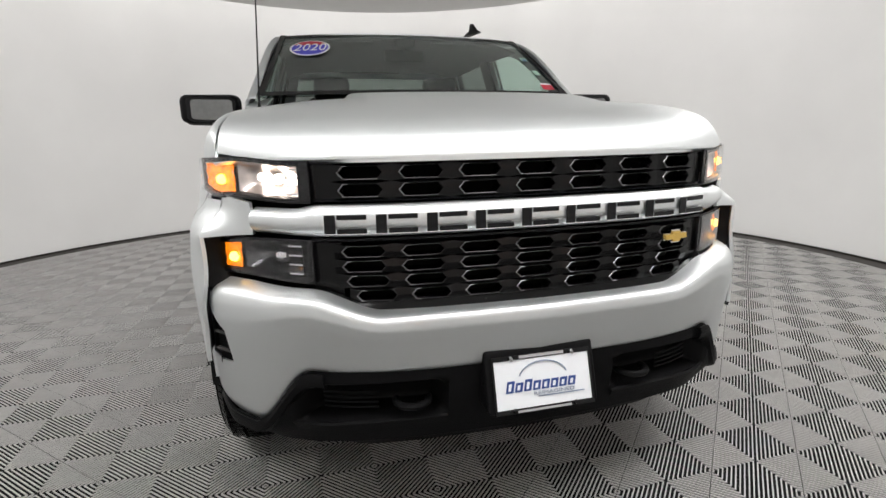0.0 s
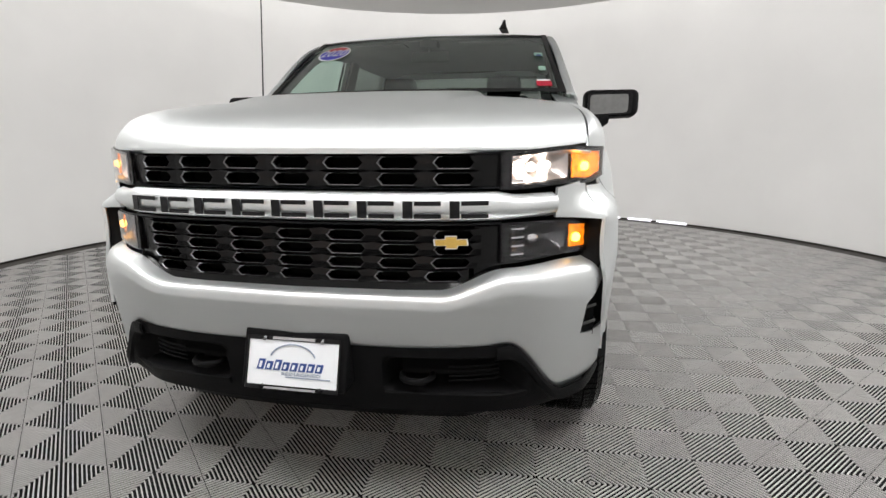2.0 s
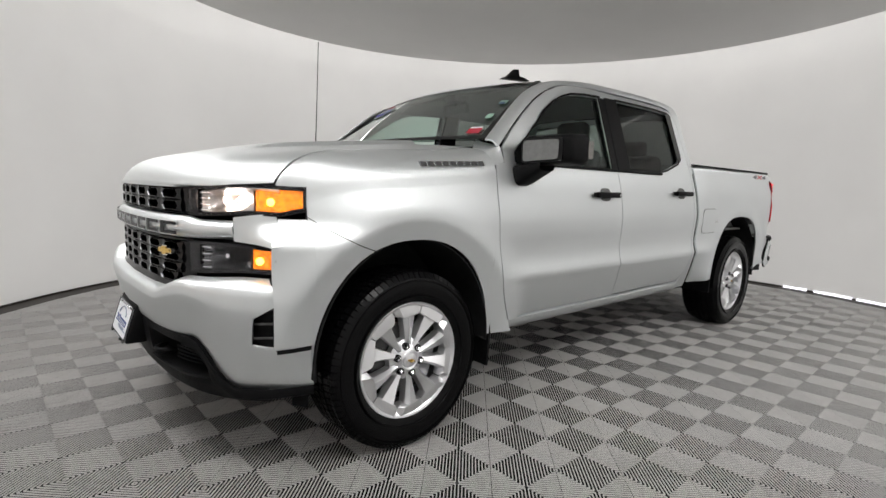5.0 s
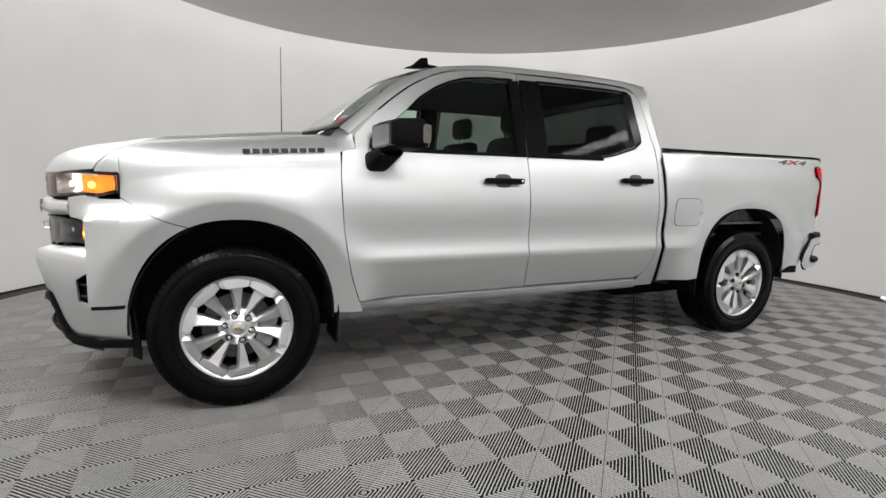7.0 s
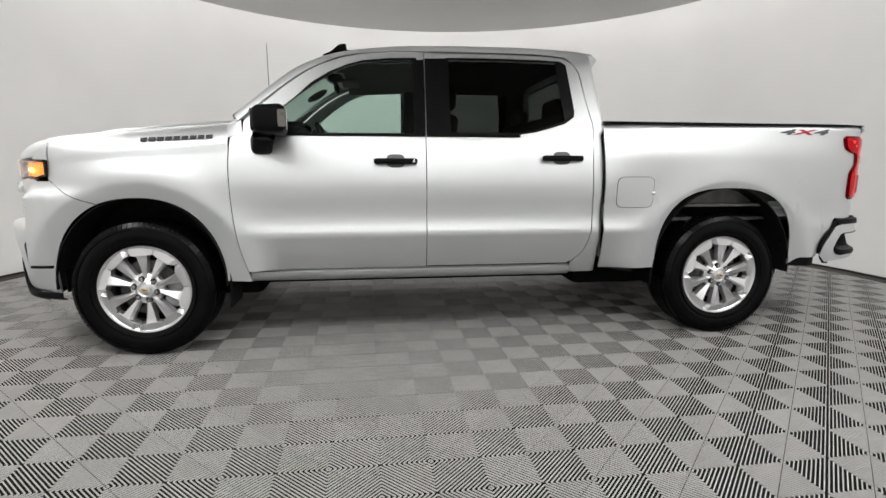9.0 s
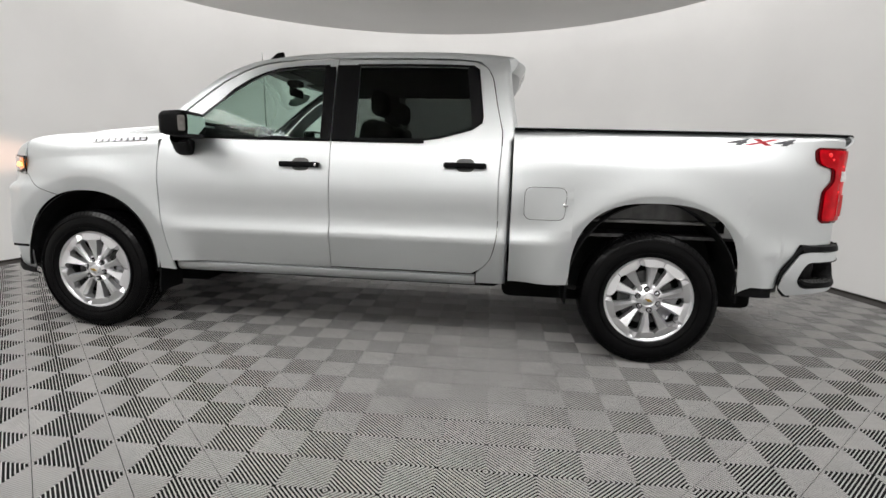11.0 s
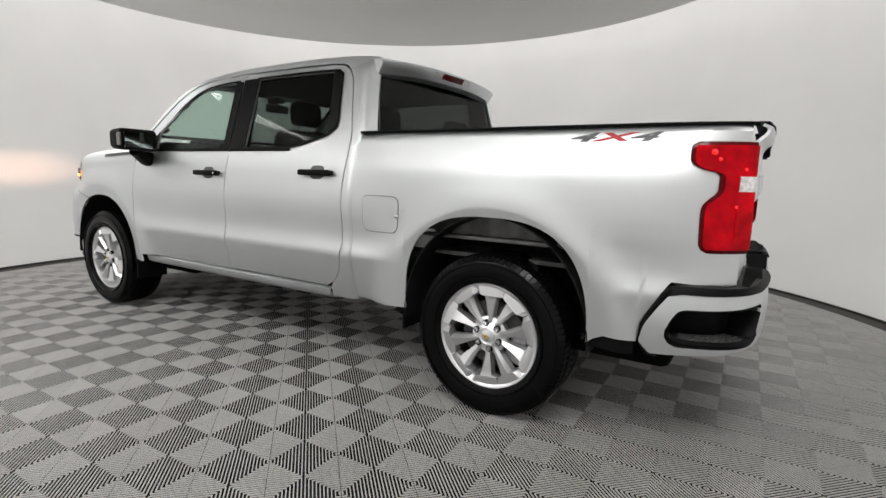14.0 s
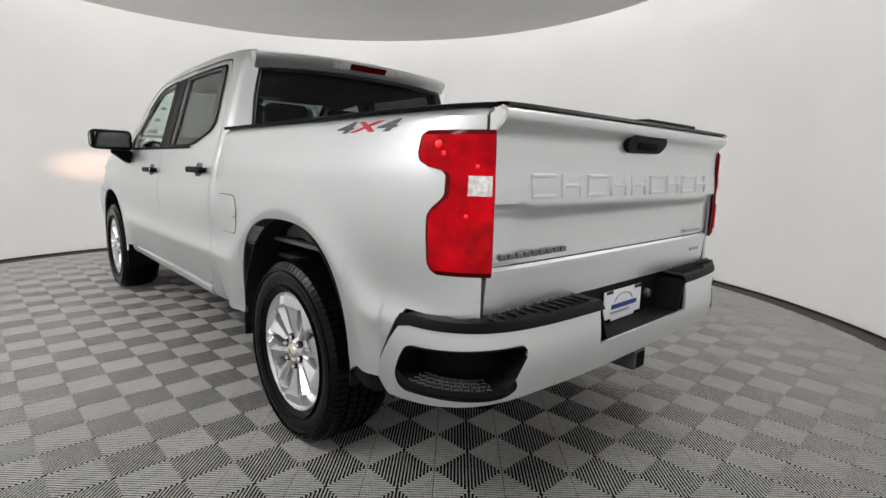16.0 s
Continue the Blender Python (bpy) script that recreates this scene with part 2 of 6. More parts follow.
def rounded(loop, r=0.02, seg=4):
    """Rounds the corners of an (a, b) loop."""
    out = []
    n = len(loop)
    for k in range(n):
        p, a, b = Vector(loop[k]), Vector(loop[k - 1]), Vector(loop[(k + 1) % n])
        da, db = min(r, (a - p).length * 0.45), min(r, (b - p).length * 0.45)
        p0, p1 = p + (a - p).normalized() * da, p + (b - p).normalized() * db
        for i in range(seg + 1):
            t = i / seg
            q = (1 - t) ** 2 * p0 + 2 * t * (1 - t) * p + t * t * p1
            out.append((q.x, q.y))
    return out


def curve(pts):
    """A smooth function through (x, y) pairs."""
    x, y = np.array([p[0] for p in pts], float), np.array([p[1] for p in pts], float)
    h, d = np.diff(x), np.diff(y) / np.diff(x)
    m = np.zeros(len(x))
    m[0], m[-1] = d[0], d[-1]
    for k in range(1, len(x) - 1):
        m[k] = 0 if d[k - 1] * d[k] <= 0 else 2 * d[k - 1] * d[k] / (d[k - 1] + d[k])

    def at(t):
        t = min(max(t, x[0]), x[-1])
        k = min(int(np.searchsorted(x, t, "right")) - 1, len(x) - 2)
        s = (t - x[k]) / h[k]
        return float(y[k] * (1 + 2 * s) * (1 - s) ** 2 + m[k] * h[k] * s * (1 - s) ** 2 + y[k + 1] * s * s * (3 - 2 * s) + m[k + 1] * h[k] * s * s * (s - 1))
    return at


def step(a, b, t):
    t = min(max((t - a) / (b - a), 0), 1)
    return t * t * (3 - 2 * t)


def lerp(a, b, t):
    return a + (b - a) * t


def text_mesh(words, size, shear=0.0, extrude=0.001, bold=0.0):
    """Letters of the built-in font as a bmesh in the xy plane, centred."""
    cu = bpy.data.curves.new("letters", "FONT")
    cu.body, cu.size, cu.shear, cu.extrude, cu.offset = words, size, shear, extrude, bold
    cu.align_x, cu.align_y, cu.resolution_u = "CENTER", "CENTER", 3
    ob = bpy.data.objects.new("letters", cu)
    scene.collection.objects.link(ob)
    me = bpy.data.meshes.new_from_object(ob.evaluated_get(bpy.context.evaluated_depsgraph_get()))
    bm = bmesh.new()
    bm.from_mesh(me)
    bpy.data.objects.remove(ob)
    bpy.data.meshes.remove(me)
    bpy.data.curves.remove(cu)
    return bm


# ---- the booth ----
def ring_sheet(r0, z0, r1, z1, seg=128):
    return sheet(seg, 1, lambda u, v: (CX + lerp(r0, r1, v) * math.cos(6.2831853 * u), CY + lerp(r0, r1, v) * math.sin(6.2831853 * u), lerp(z0, z1, v)))


def disc(r, z, seg=128):
    bm = bmesh.new()
    bm.faces.new([bm.verts.new((CX + r * math.cos(6.2831853 * k / seg), CY + r * math.sin(6.2831853 * k / seg), z)) for k in range(seg)])
    return bm


def build_booth():
    bm = ring_sheet(R_WALL, -0.06, R_WALL, Z_TOP)
    bmesh.ops.remove_doubles(bm, verts=bm.verts, dist=1e-4)
    tagged(part("wall_round", finish(bm, 0.0), WALL, None), "seamless white cloth wall of a round photo booth", "wall", kind="structure")
    bm = disc(R_CEIL, Z_CEIL)
    bmesh.ops.translate(bm, verts=bm.verts, vec=(0.0, -0.02, 0))
    r = bmesh.ops.extrude_face_region(bm, geom=bm.faces[:])
    bmesh.ops.translate(bm, verts=[v for v in r["geom"] if isinstance(v, bmesh.types.BMVert)], vec=(0, 0, 0.05))
    bmesh.ops.recalc_face_normals(bm, faces=bm.faces)
    tagged(part("ceiling", bm, CEIL, None), "flat grey round ceiling panel hung under the lights", "ceiling", kind="structure")
    # unseen lid, added to keep outside light out and the ring's bounce in
    bm = disc(R_WALL + 0.08, Z_TOP)
    tagged(part("ceiling_upper", bm, CEIL, None), "unseen white lid added above the hung panel to close the booth", "ceiling", kind="structure")
    bm = ring_sheet(R_CEIL + 0.12, Z_TOP - 0.03, R_WALL - 0.12, Z_TOP - 0.03)
    tagged(part("light_ring", bm, RINGLIGHT, None), "warm white ring of lights above the wall", "light")
    # unseen fill lamps added round the panel's edge, turned in and down at the floor
    for k in range(10):
        a = 6.2831853 * (k + 0.5) / 10
        lamp = bpy.data.lights.new("panel_lamp", "AREA")
        lamp.shape, lamp.size, lamp.size_y, lamp.energy, lamp.color, lamp.spread = "RECTANGLE", 2.4, 0.70, LAMP_POWER * {9: 0.2, 0: 0.55, 1: 0.9, 3: 0.85, 4: 0.75, 5: 1.0, 6: 1.15, 7: 1.7, 8: 1.35}.get(k, 1.0), (1.0, 0.985, 0.97), radians(125)
        ob = new("panel_lamp", lamp)
        ob.matrix_world = look((CX + 4.18 * math.cos(a), CY + 4.18 * math.sin(a), 3.60), (CX + 1.3 * math.cos(a), CY + 1.3 * math.sin(a), 0.0))
        tagged(ob, "unseen white fill lamp added above the edge of the round ceiling panel", "lamp", group="lamps round the ceiling panel")
    # floor edge: dark gap between the round floor and the wall, with a low dark rail
    bm = finish(ring_sheet(R_FLOOR - 0.004, -0.004, R_WALL + 0.03, -0.004))
    tagged(part("floor_edge", bm, EDGE, None), "dark brown gap round the edge of the round floor", "floor edge", kind="structure")
    bm = ring_sheet(R_WALL - 0.012, 0.018, R_WALL - 0.012, -0.01)
    bmesh.ops.remove_doubles(bm, verts=bm.verts, dist=1e-4)
    tagged(part("baseboard", bm, EDGE, None), "thin dark rail along the foot of the curved wall", "baseboard", kind="structure")
    # daylight showing under the wall in a few short gaps
    for a0, a1 in ((-38.5, -33), (-32, -27.5), (-26, -19), (-18.4, -13), (-12, -8.5)):
        bm = sheet(10, 1, lambda u, v: (CX + (R_WALL - 0.016) * math.cos(radians(lerp(a0, a1, u))), CY + (R_WALL - 0.016) * math.sin(radians(lerp(a0, a1, u))), 0.002 + 0.024 * v))
        tagged(part("wall_gap", finish(bm, 0.002), LEAK, None), "bright thin gap of light under the wall", "gap", kind="structure")
    # base disc, coloured dark for the shade between the shallow ribs
    fl = part("floor", disc(R_FLOOR + 0.01, -0.0044), RIB_SHADE, None)
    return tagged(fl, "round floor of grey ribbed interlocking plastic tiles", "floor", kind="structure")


FLOOR = build_booth()


# ---- the pickup: shared lines of the body ----
# x runs from the front (negative) to the back, the driver's side is y < 0; the front axle stands at x = 0
WHEELS_X, HUB_Z, R_TYRE = (0.0, 3.745), 0.412, 0.414
R_ARCH = (0.575, 0.575)
prof = curve([(0.40, 0.915), (0.46, 0.938), (0.50, 0.952), (0.60, 0.979), (0.70, 1.001), (0.738, 1.009), (0.752, 1.006), (0.79, 0.995), (0.84, 0.988), (0.90, 0.990),
              (0.97, 0.996), (1.03, 0.998), (1.09, 0.992), (1.16, 0.980), (1.22, 0.968), (1.28, 0.953), (1.335, 0.936)])
front_taper = curve([(-0.68, 0.800), (-0.65, 0.828), (-0.60, 0.870), (-0.487, 0.934), (-0.35, 0.975), (-0.22, 0.994), (-0.1, 1.0), (0.2, 1.0)])
low_taper = curve([(-0.70, 0.925), (-0.63, 0.946), (-0.55, 0.975), (-0.48, 0.992), (-0.35, 0.999), (-0.1, 1.0), (0.2, 1.0)])
rear_taper = curve([(4.2, 0.0), (4.4, 0.02), (4.52, 0.08), (4.62, 0.21), (4.70, 0.42), (4.76, 0.70), (4.80, 1.0)])


def side(x, z):
    """Half width of the lower body at x and height z."""
    y = prof(z) if z < 1.335 else 0.936 - 0.30 * (z - 1.335)
    if x > 2.85 and z > 1.0:
        y += 0.022 * step(1.0, 1.25, z) * step(2.85, 3.1, x)
    for xc in WHEELS_X:
        r = math.hypot(x - xc, z - HUB_Z)
        ridge = 0.645
        if r < ridge:
            y = 1.014 - 0.22 * (ridge - r)
        else:
            y += (1.014 - y) * math.exp(-((r - ridge) / 0.10) ** 2) * step(0.40, 0.5, z)
    if x < 0.2:
        y *= lerp(front_taper(x), low_taper(x), 1 - step(0.96, 1.05, z))
    if x > 4.2:
        y = lerp(y, 0.866, rear_taper(x))
    return y


def green(z):
    """Half width of the cab above the belt line."""
    return 0.936 - 0.312 * (z - 1.335) if z < 1.80 else 0.7909 - 0.52 * (z - 1.80) - 2.5 * (z - 1.80) ** 2


# plan of the front: half widths and how far forward the nose lies there
nose_y = [0.0, 0.3, 0.5, 0.6, 0.75, 0.87, 0.932, 0.975, 0.996]
nose_x = [-0.905, -0.892, -0.860, -0.826, -0.730, -0.600, -0.490, -0.35, -0.22]
_t = np.linspace(0, 1, len(nose_y))
_cx, _cy = curve(list(zip(_t, nose_x))), curve(list(zip(_t, nose_y)))
_dense = np.array([(_cx(t), _cy(t)) for t in np.linspace(0, 1, 400)])
_arc = np.r_[0, np.cumsum(np.hypot(*np.diff(_dense, axis=0).T))]


def s_at(y):
    """Length along the nose from the middle to the half width y."""
    return float(np.interp(y, _dense[:, 1], _arc)) if y >= 0 else -s_at(-y)


def nose(s, off, z):
    """A point of the nose: s along it (negative: driver's side), off outward."""
    a = abs(s)
    x, y = float(np.interp(a, _arc, _dense[:, 0])), float(np.interp(a, _arc, _dense[:, 1]))
    e = 0.012
    x0, y0 = float(np.interp(a - e, _arc, _dense[:, 0])), float(np.interp(a - e, _arc, _dense[:, 1]))
    x1, y1 = float(np.interp(a + e, _arc, _dense[:, 0])), float(np.interp(a + e, _arc, _dense[:, 1]))
    tx, ty = x1 - x0, y1 - y0
    n = math.hypot(tx, ty) or 1
    nx, ny = -ty / n, tx / n
    if a < 0.02:
        nx, ny = -1.0, 0.0
    x, y = x + off * nx, y + off * ny
    z += 0.014 * (1 - step(0.78, 0.93, y)) * step(0.40, 0.58, z)
    return Vector((x, y if s > 0 else -y, z))


def nose_sheet(y0, y1, nu, nv, zb, zt, off, thick=0.006):
    """A panel on the nose between the half widths y0 and y1 (signed); zb, zt of the half width, off of half width and v."""
    s0, s1 = s_at(y0), s_at(y1)

    def fn(u, v):
        s = lerp(s0, s1, u)
        y = float(np.interp(abs(s), _arc, _dense[:, 1]))
        return nose(s, off(y, v), lerp(zb(y), zt(y), v))
    return finish(sheet(nu, nv, fn), thick)


hood_rise = curve([(0, 1.180), (0.008, 1.204), (0.025, 1.230), (0.055, 1.258), (0.10, 1.286), (0.2, 1.318), (0.35, 1.345), (0.67, 1.382), (0.97, 1.412), (1.2, 1.432), (1.5, 1.45)])
nose_front = curve(list(zip(nose_y, nose_x)))


def hood_z(x, y):
    d = max(x - nose_front(min(abs(y), 0.92)), 0)
    dome = 0.022 * (1 - step(0.40, 0.435, abs(y))) * step(0.22, 0.6, d)
    return hood_rise(d) + dome - 0.024 * (abs(y) / 0.8) ** 2.5 * step(0.1, 0.9, d)


def seam_y(x):
    return 0.80 + 0.075 * (1 - step(-0.58, -0.25, x))


TRUCK = tagged(new("pickup_truck"), "silver metallic crew-cab pickup truck with lit lamps on ribbed tiles", "pickup truck")


# ---- hood, fenders, doors, cab, bed ----
def build_hood():
    def fn(u, v):
        w = 2 * v - 1
        x = lerp(nose_front(abs(w) * 0.878) - 0.004, 0.50 - 0.12 * (1 - w * w), u ** 1.6)
        y = w * (seam_y(x) - 0.004)
        return (x, y, hood_z(x, y))
    hood = part("hood", finish(sheet(44, 128, fn), 0.012), PAINT, TRUCK, "smooth silver hood with a raised centre")
    # folded front edge under the lip
    bm = nose_sheet(-0.885, 0.885, 60, 3, lambda y: 1.150, lambda y: 1.172, lambda y, v: [-0.03, -0.005, 0.004, 0.003][round(v * 3)], 0.006)
    part("hood_lip", bm, PAINT, hood)
    bm = sheet(30, 2, lambda u, v: (0.50 - 0.12 * (1 - (2 * u - 1) ** 2) + lerp(0.004, 0.085, v), (2 * u - 1) * 0.80, hood_z(0.45, 0) - 0.03 * abs(2 * u - 1) ** 2.5 - 0.042))
    part("cowl", finish(bm, 0.01), BLACK, TRUCK, "black plastic cowl below the windscreen")
    for y0 in (-0.55, 0.15):
        bm = tube([(0.46, y0, 1.408), (0.50, y0 + 0.25, 1.424), (0.52, y0 + 0.5, 1.424)], 0.005, 6)
        part("wiper", bm, BLACK, TRUCK, "black windscreen wiper")


def arch_columns(x0, x1, xc, r, n=22):
    """x positions that follow an arch closely."""
    out = [x0] if x0 < xc - r - 0.01 else []
    if out:
        out += [lerp(x0, xc - r, k / 6) for k in range(1, 6)]
    out += [xc - r * math.cos(math.pi * k / (2 * n)) for k in range(2 * n + 1)]
    if x1 > xc + r + 0.01:
        out += [lerp(xc + r, x1, k / 12) for k in range(1, 13)]
    return [x for x in out if x0 - 1e-6 <= x <= x1 + 1e-6]


def build_fenders():
    xs = arch_columns(-0.485, 0.528, 0.0, 0.485)
    gap_f = lambda z: 0.528

    def low(x):
        a = abs(x)
        return HUB_Z + 0.05 + 0.504 * math.sqrt(max(0, 1 - (a / 0.4855) ** 2.35)) if a < 0.485 else 0.455

    def fn(u, v):
        x = xs[round(u * (len(xs) - 1))]
        zs = hood_z(x, seam_y(x)) - 0.002
        z0 = zs - 0.16
        if v <= 0.7:
            z = lerp(low(x), z0, v / 0.7)
            if x > 0.485:
                x = lerp(0.485, gap_front(z) - 0.0025, (x - 0.485) / 0.043)
            return (x, -side(x, z), z)
        q = (v - 0.7) / 0.3 * math.pi / 2
        y0, y1 = side(x, z0), seam_y(x) + 0.004
        return (x, -(y1 + (y0 - y1) * abs(math.cos(q)) ** 0.9), z0 + (zs - z0) * math.sin(q))
    bm = finish(sheet(len(xs) - 1, 30, fn), 0.012)
    left, right = pair("fender", bm, PAINT, TRUCK, "silver front fender with a flared wheel arch")
    # front piece between lamps and wheel
    bm = sheet(8, 20, lambda u, v: (lambda z: (lambda x: (x, -side(x, z), z))(lerp(-0.582 - 0.05 * (1 - step(0.96, 1.05, z)), -0.4853, u)))(lerp(0.572, 1.060, v)))
    pair("fender_front", finish(bm, 0.012), PAINT, (left, right))
    # tip above the lamp
    def tip(u, v):
        x = lerp(-0.595, -0.488, u)
        zs = hood_z(x, seam_y(x)) - 0.002
        ya, yb = front_taper(x) * 0.995, seam_y(x) + 0.004
        q = v * math.pi / 2
        return (x, -(yb + max(ya - yb, 0.0) * abs(math.cos(q))), 1.180 + (zs - 1.180) * math.sin(q))
    pair("fender_tip", finish(sheet(6, 8, tip), 0.008), PAINT, (left, right))
    # shut line from the lamp to the arch
    def line(u, v):
        x, z = lerp(-0.497, -0.205, u), lerp(1.076, 0.925, u) - 0.018 * math.sin(u * 3.14) + 0.004 * v
        return (x, -side(x, z) - 0.0012, z)
    pair("shut_line", finish(sheet(20, 1, line), 0.0), GAP, (left, right))
    # base of the windscreen pillar between fender and door
    def base(u, v):
        zs = hood_z(0.53, seam_y(0.53)) - 0.002
        q = lerp(0.45, math.pi / 2, v)
        y0, y1 = side(0.528, zs - 0.16), seam_y(0.53) + 0.004
        p = Vector((0.526 - 0.02 * v, -(y1 + (y0 - y1) * abs(math.cos(q)) ** 0.9), zs - 0.16 + 0.16 * math.sin(q)))
        w = Vector((0.612, -0.934, 1.339)).lerp(Vector((0.600, -0.908, 1.420)), v * 2) if v < 0.5 else Vector((0.600, -0.908, 1.420)).lerp(Vector((0.552, -0.775, 1.452)), v * 2 - 1)
        return p.lerp(w, u)
    pair("pillar_base", finish(sheet(6, 10, base), 0.008), PAINT, (left, right))
    # model name on the fender: unlettered raised chrome bars
    for k in range(9):
        x0 = 0.045 + k * 0.0455
        z0 = 1.290 + 0.0025 * k
        pts = [(x0, z0), (x0 + 0.034, z0 + 0.002), (x0 + 0.034, z0 + 0.024), (x0, z0 + 0.022)]

        def lay(a, b, d):
            zs = hood_z(a, seam_y(a)) - 0.002
            q = math.asin(min(1, max(0, (b - (zs - 0.16)) / 0.16)))
            y0, y1 = side(a, zs - 0.16), seam_y(a)
            return (a, -(y1 + (y0 - y1) * abs(math.cos(q)) ** 0.9) - 0.011 + d, b)
        pair("name_bar", prism(pts, lay, 0.01), NAME_BAR, (left, right), smooth=False)
    return left, right


gap_front = curve([(0.45, 0.640), (0.50, 0.622), (0.60, 0.590), (0.72, 0.562), (0.96, 0.534), (1.16, 0.528), (1.30, 0.538), (1.36, 0.560), (1.42, 0.610)])
gap_mid = lambda z: 1.708
gap_back = curve([(0.47, 2.46), (0.50, 2.58), (0.53, 2.66), (0.58, 2.725), (0.66, 2.768), (0.83, 2.792), (1.10, 2.788), (1.34, 2.800)])


def build_doors():
    out = []
    for name, x0, x1, zb in (("front_door", gap_front, gap_mid, 0.515), ("rear_door", gap_mid, gap_back, 0.52)):
        def fn(u, v, x0=x0, x1=x1, zb=zb):
            z = lerp(zb, 1.335, v)
            a, b = x0(z) + 0.0025, x1(z) - 0.0025
            x = lerp(a, b, u)
            return (x, -side(x, z), z)
        bm = finish(sheet(26, 34, fn), 0.014)
        out.append(pair(name, bm, PAINT, TRUCK, "silver %s with a dark side window" % name.replace("_", " ")))
    fd, rd = out
    frame_y = lambda a, b, d=0.0: (a, -green(b) + d, b)
    # front door frame above the belt
    outer = [(0.612, 1.3352), (0.615, 1.415), (0.72, 1.520), (0.84, 1.618), (0.96, 1.702), (1.08, 1.766), (1.20, 1.808), (1.33, 1.832), (1.50, 1.846), (1.7055, 1.852), (1.7055, 1.3352)]
    hole = [(0.800, 1.352), (0.800, 1.470), (0.90, 1.552), (1.02, 1.640), (1.13, 1.708), (1.22, 1.750), (1.32, 1.778), (1.48, 1.796), (1.648, 1.803), (1.652, 1.352)]
    pair("window_frame", finish(outline([outer, hole], frame_y), 0.012), PAINT, fd)
    # black triangle ahead of the glass, B pillar panel, seals
    pair("corner_panel", finish(outline([[(0.690, 1.345), (0.70, 1.40), (0.798, 1.478), (0.798, 1.345)]], lambda a, b: frame_y(a, b, -0.0085)), 0.004), BLACK, fd)
    pair("pillar_panel", finish(outline([[(1.636, 1.345), (1.630, 1.80), (1.704, 1.803), (1.704, 1.345)]], lambda a, b: frame_y(a, b, -0.009)), 0.004), BLACK, fd)
    pair("window_glass", finish(outline([[(p[0] + dx, p[1] + dz) for p, dx, dz in zip(hole, [-.004] * 3 + [0] * 5 + [.004] * 2, [-.004] + [0] * 2 + [.004] * 7)]], lambda a, b: frame_y(a, b, 0.012)), 0.004), DOOR_GLASS, fd, "lightly green tinted side window")
    outer = [(1.7105, 1.3352), (1.7105, 1.852), (2.0, 1.856), (2.3, 1.856), (2.52, 1.850), (2.62, 1.838), (2.68, 1.800), (2.715, 1.74), (2.755, 1.58), (2.795, 1.42), (2.797, 1.3352)]
    hole2 = [(1.862, 1.360), (1.862, 1.808), (2.2, 1.812), (2.45, 1.810), (2.59, 1.804), (2.625, 1.780), (2.668, 1.52), (2.662, 1.478), (2.60, 1.435), (2.40, 1.378), (2.30, 1.362)]
    pair("window_frame", finish(outline([outer, hole2], frame_y), 0.012), PAINT, rd)
    pair("pillar_panel", finish(outline([[(1.712, 1.345), (1.712, 1.812), (1.864, 1.816), (1.864, 1.345)]], lambda a, b: frame_y(a, b, -0.009)), 0.004), BLACK, rd)
    pair("rear_quarter_panel", finish(outline([[(2.560, 1.800), (2.598, 1.804), (2.628, 1.780), (2.670, 1.52), (2.664, 1.478), (2.61, 1.440)]], lambda a, b: frame_y(a, b, -0.009)), 0.004), GLOSS, rd)
    pair("window_glass", finish(outline([[(a + (0.004 if a > 2 else -0.004), b + (0.004 if b > 1.6 else -0.004)) for a, b in hole2]], lambda a, b: frame_y(a, b, 0.012)), 0.004), PRIVACY, rd, "dark privacy glass")
    # black seals round the openings
    for h, owner in ((hole, fd), (hole2, rd)):
        n = len(h)
        c = (sum(p[0] for p in h) / n, sum(p[1] for p in h) / n)
        wide = [(c[0] + (p[0] - c[0]) * 1.02 + (0.004 if p[0] > c[0] else -0.004), p[1] + (0.013 if p[1] > 1.6 else -0.012)) for p in h]
        pair("window_seal", finish(outline([wide, h], lambda a, b: frame_y(a, b, -0.0075)), 0.004), BLACK, owner)
    # belt mouldings
    for a, b, owner in ((0.70, 1.702, fd), (1.714, 2.31, rd)):
        bm = sheet(12, 2, lambda u, v: (lerp(a, b, u), -green(1.345) - 0.012 + 0.004 * abs(v - 0.5), 1.333 + 0.016 * v))
        pair("belt_moulding", finish(bm, 0.006), BLACK, owner)
    # handles
    for x0, zc, owner in ((1.385, 1.182, fd), (2.445, 1.203, rd)):
        yb = side(x0 + 0.13, zc)
        bm = box((x0, -yb - 0.042, zc - 0.017), (x0 + 0.265, -yb - 0.012, zc + 0.018), 0.012, 3)
        for x in (x0 + 0.025, x0 + 0.24):
            box((x - 0.02, -yb - 0.03, zc - 0.014), (x + 0.02, -yb + 0.01, zc + 0.014), 0.006, 2, bm)
        hs = pair("handle", bm, BLACK, owner, "matt black pull handle")
        cup = [(x0 + 0.075, zc - 0.038), (x0 + 0.19, zc - 0.038), (x0 + 0.19, zc + 0.042), (x0 + 0.075, zc + 0.042)]
        bm = outline([rounded(cup, 0.04, 5)], lambda a, b: (a, -side(a, b) - 0.0035, b))
        pair("handle_cup", finish(bm, 0.003), INNER, owner)
        if owner is fd:
            part("key_lock", box((x0 + 0.235, -yb - 0.045, zc - 0.008), (x0 + 0.250, -yb - 0.04, zc + 0.008), 0.003), CHROME, owner[0])
    # mirrors: bulky head on a swept arm, grey insert in front, lens strip on the outer end, glass behind
    head = box((0.700, -1.256, 1.322), (0.880, -0.955, 1.488), 0.038, 4)
    for v in head.verts:
        f = (0.880 - v.co.x) / 0.18
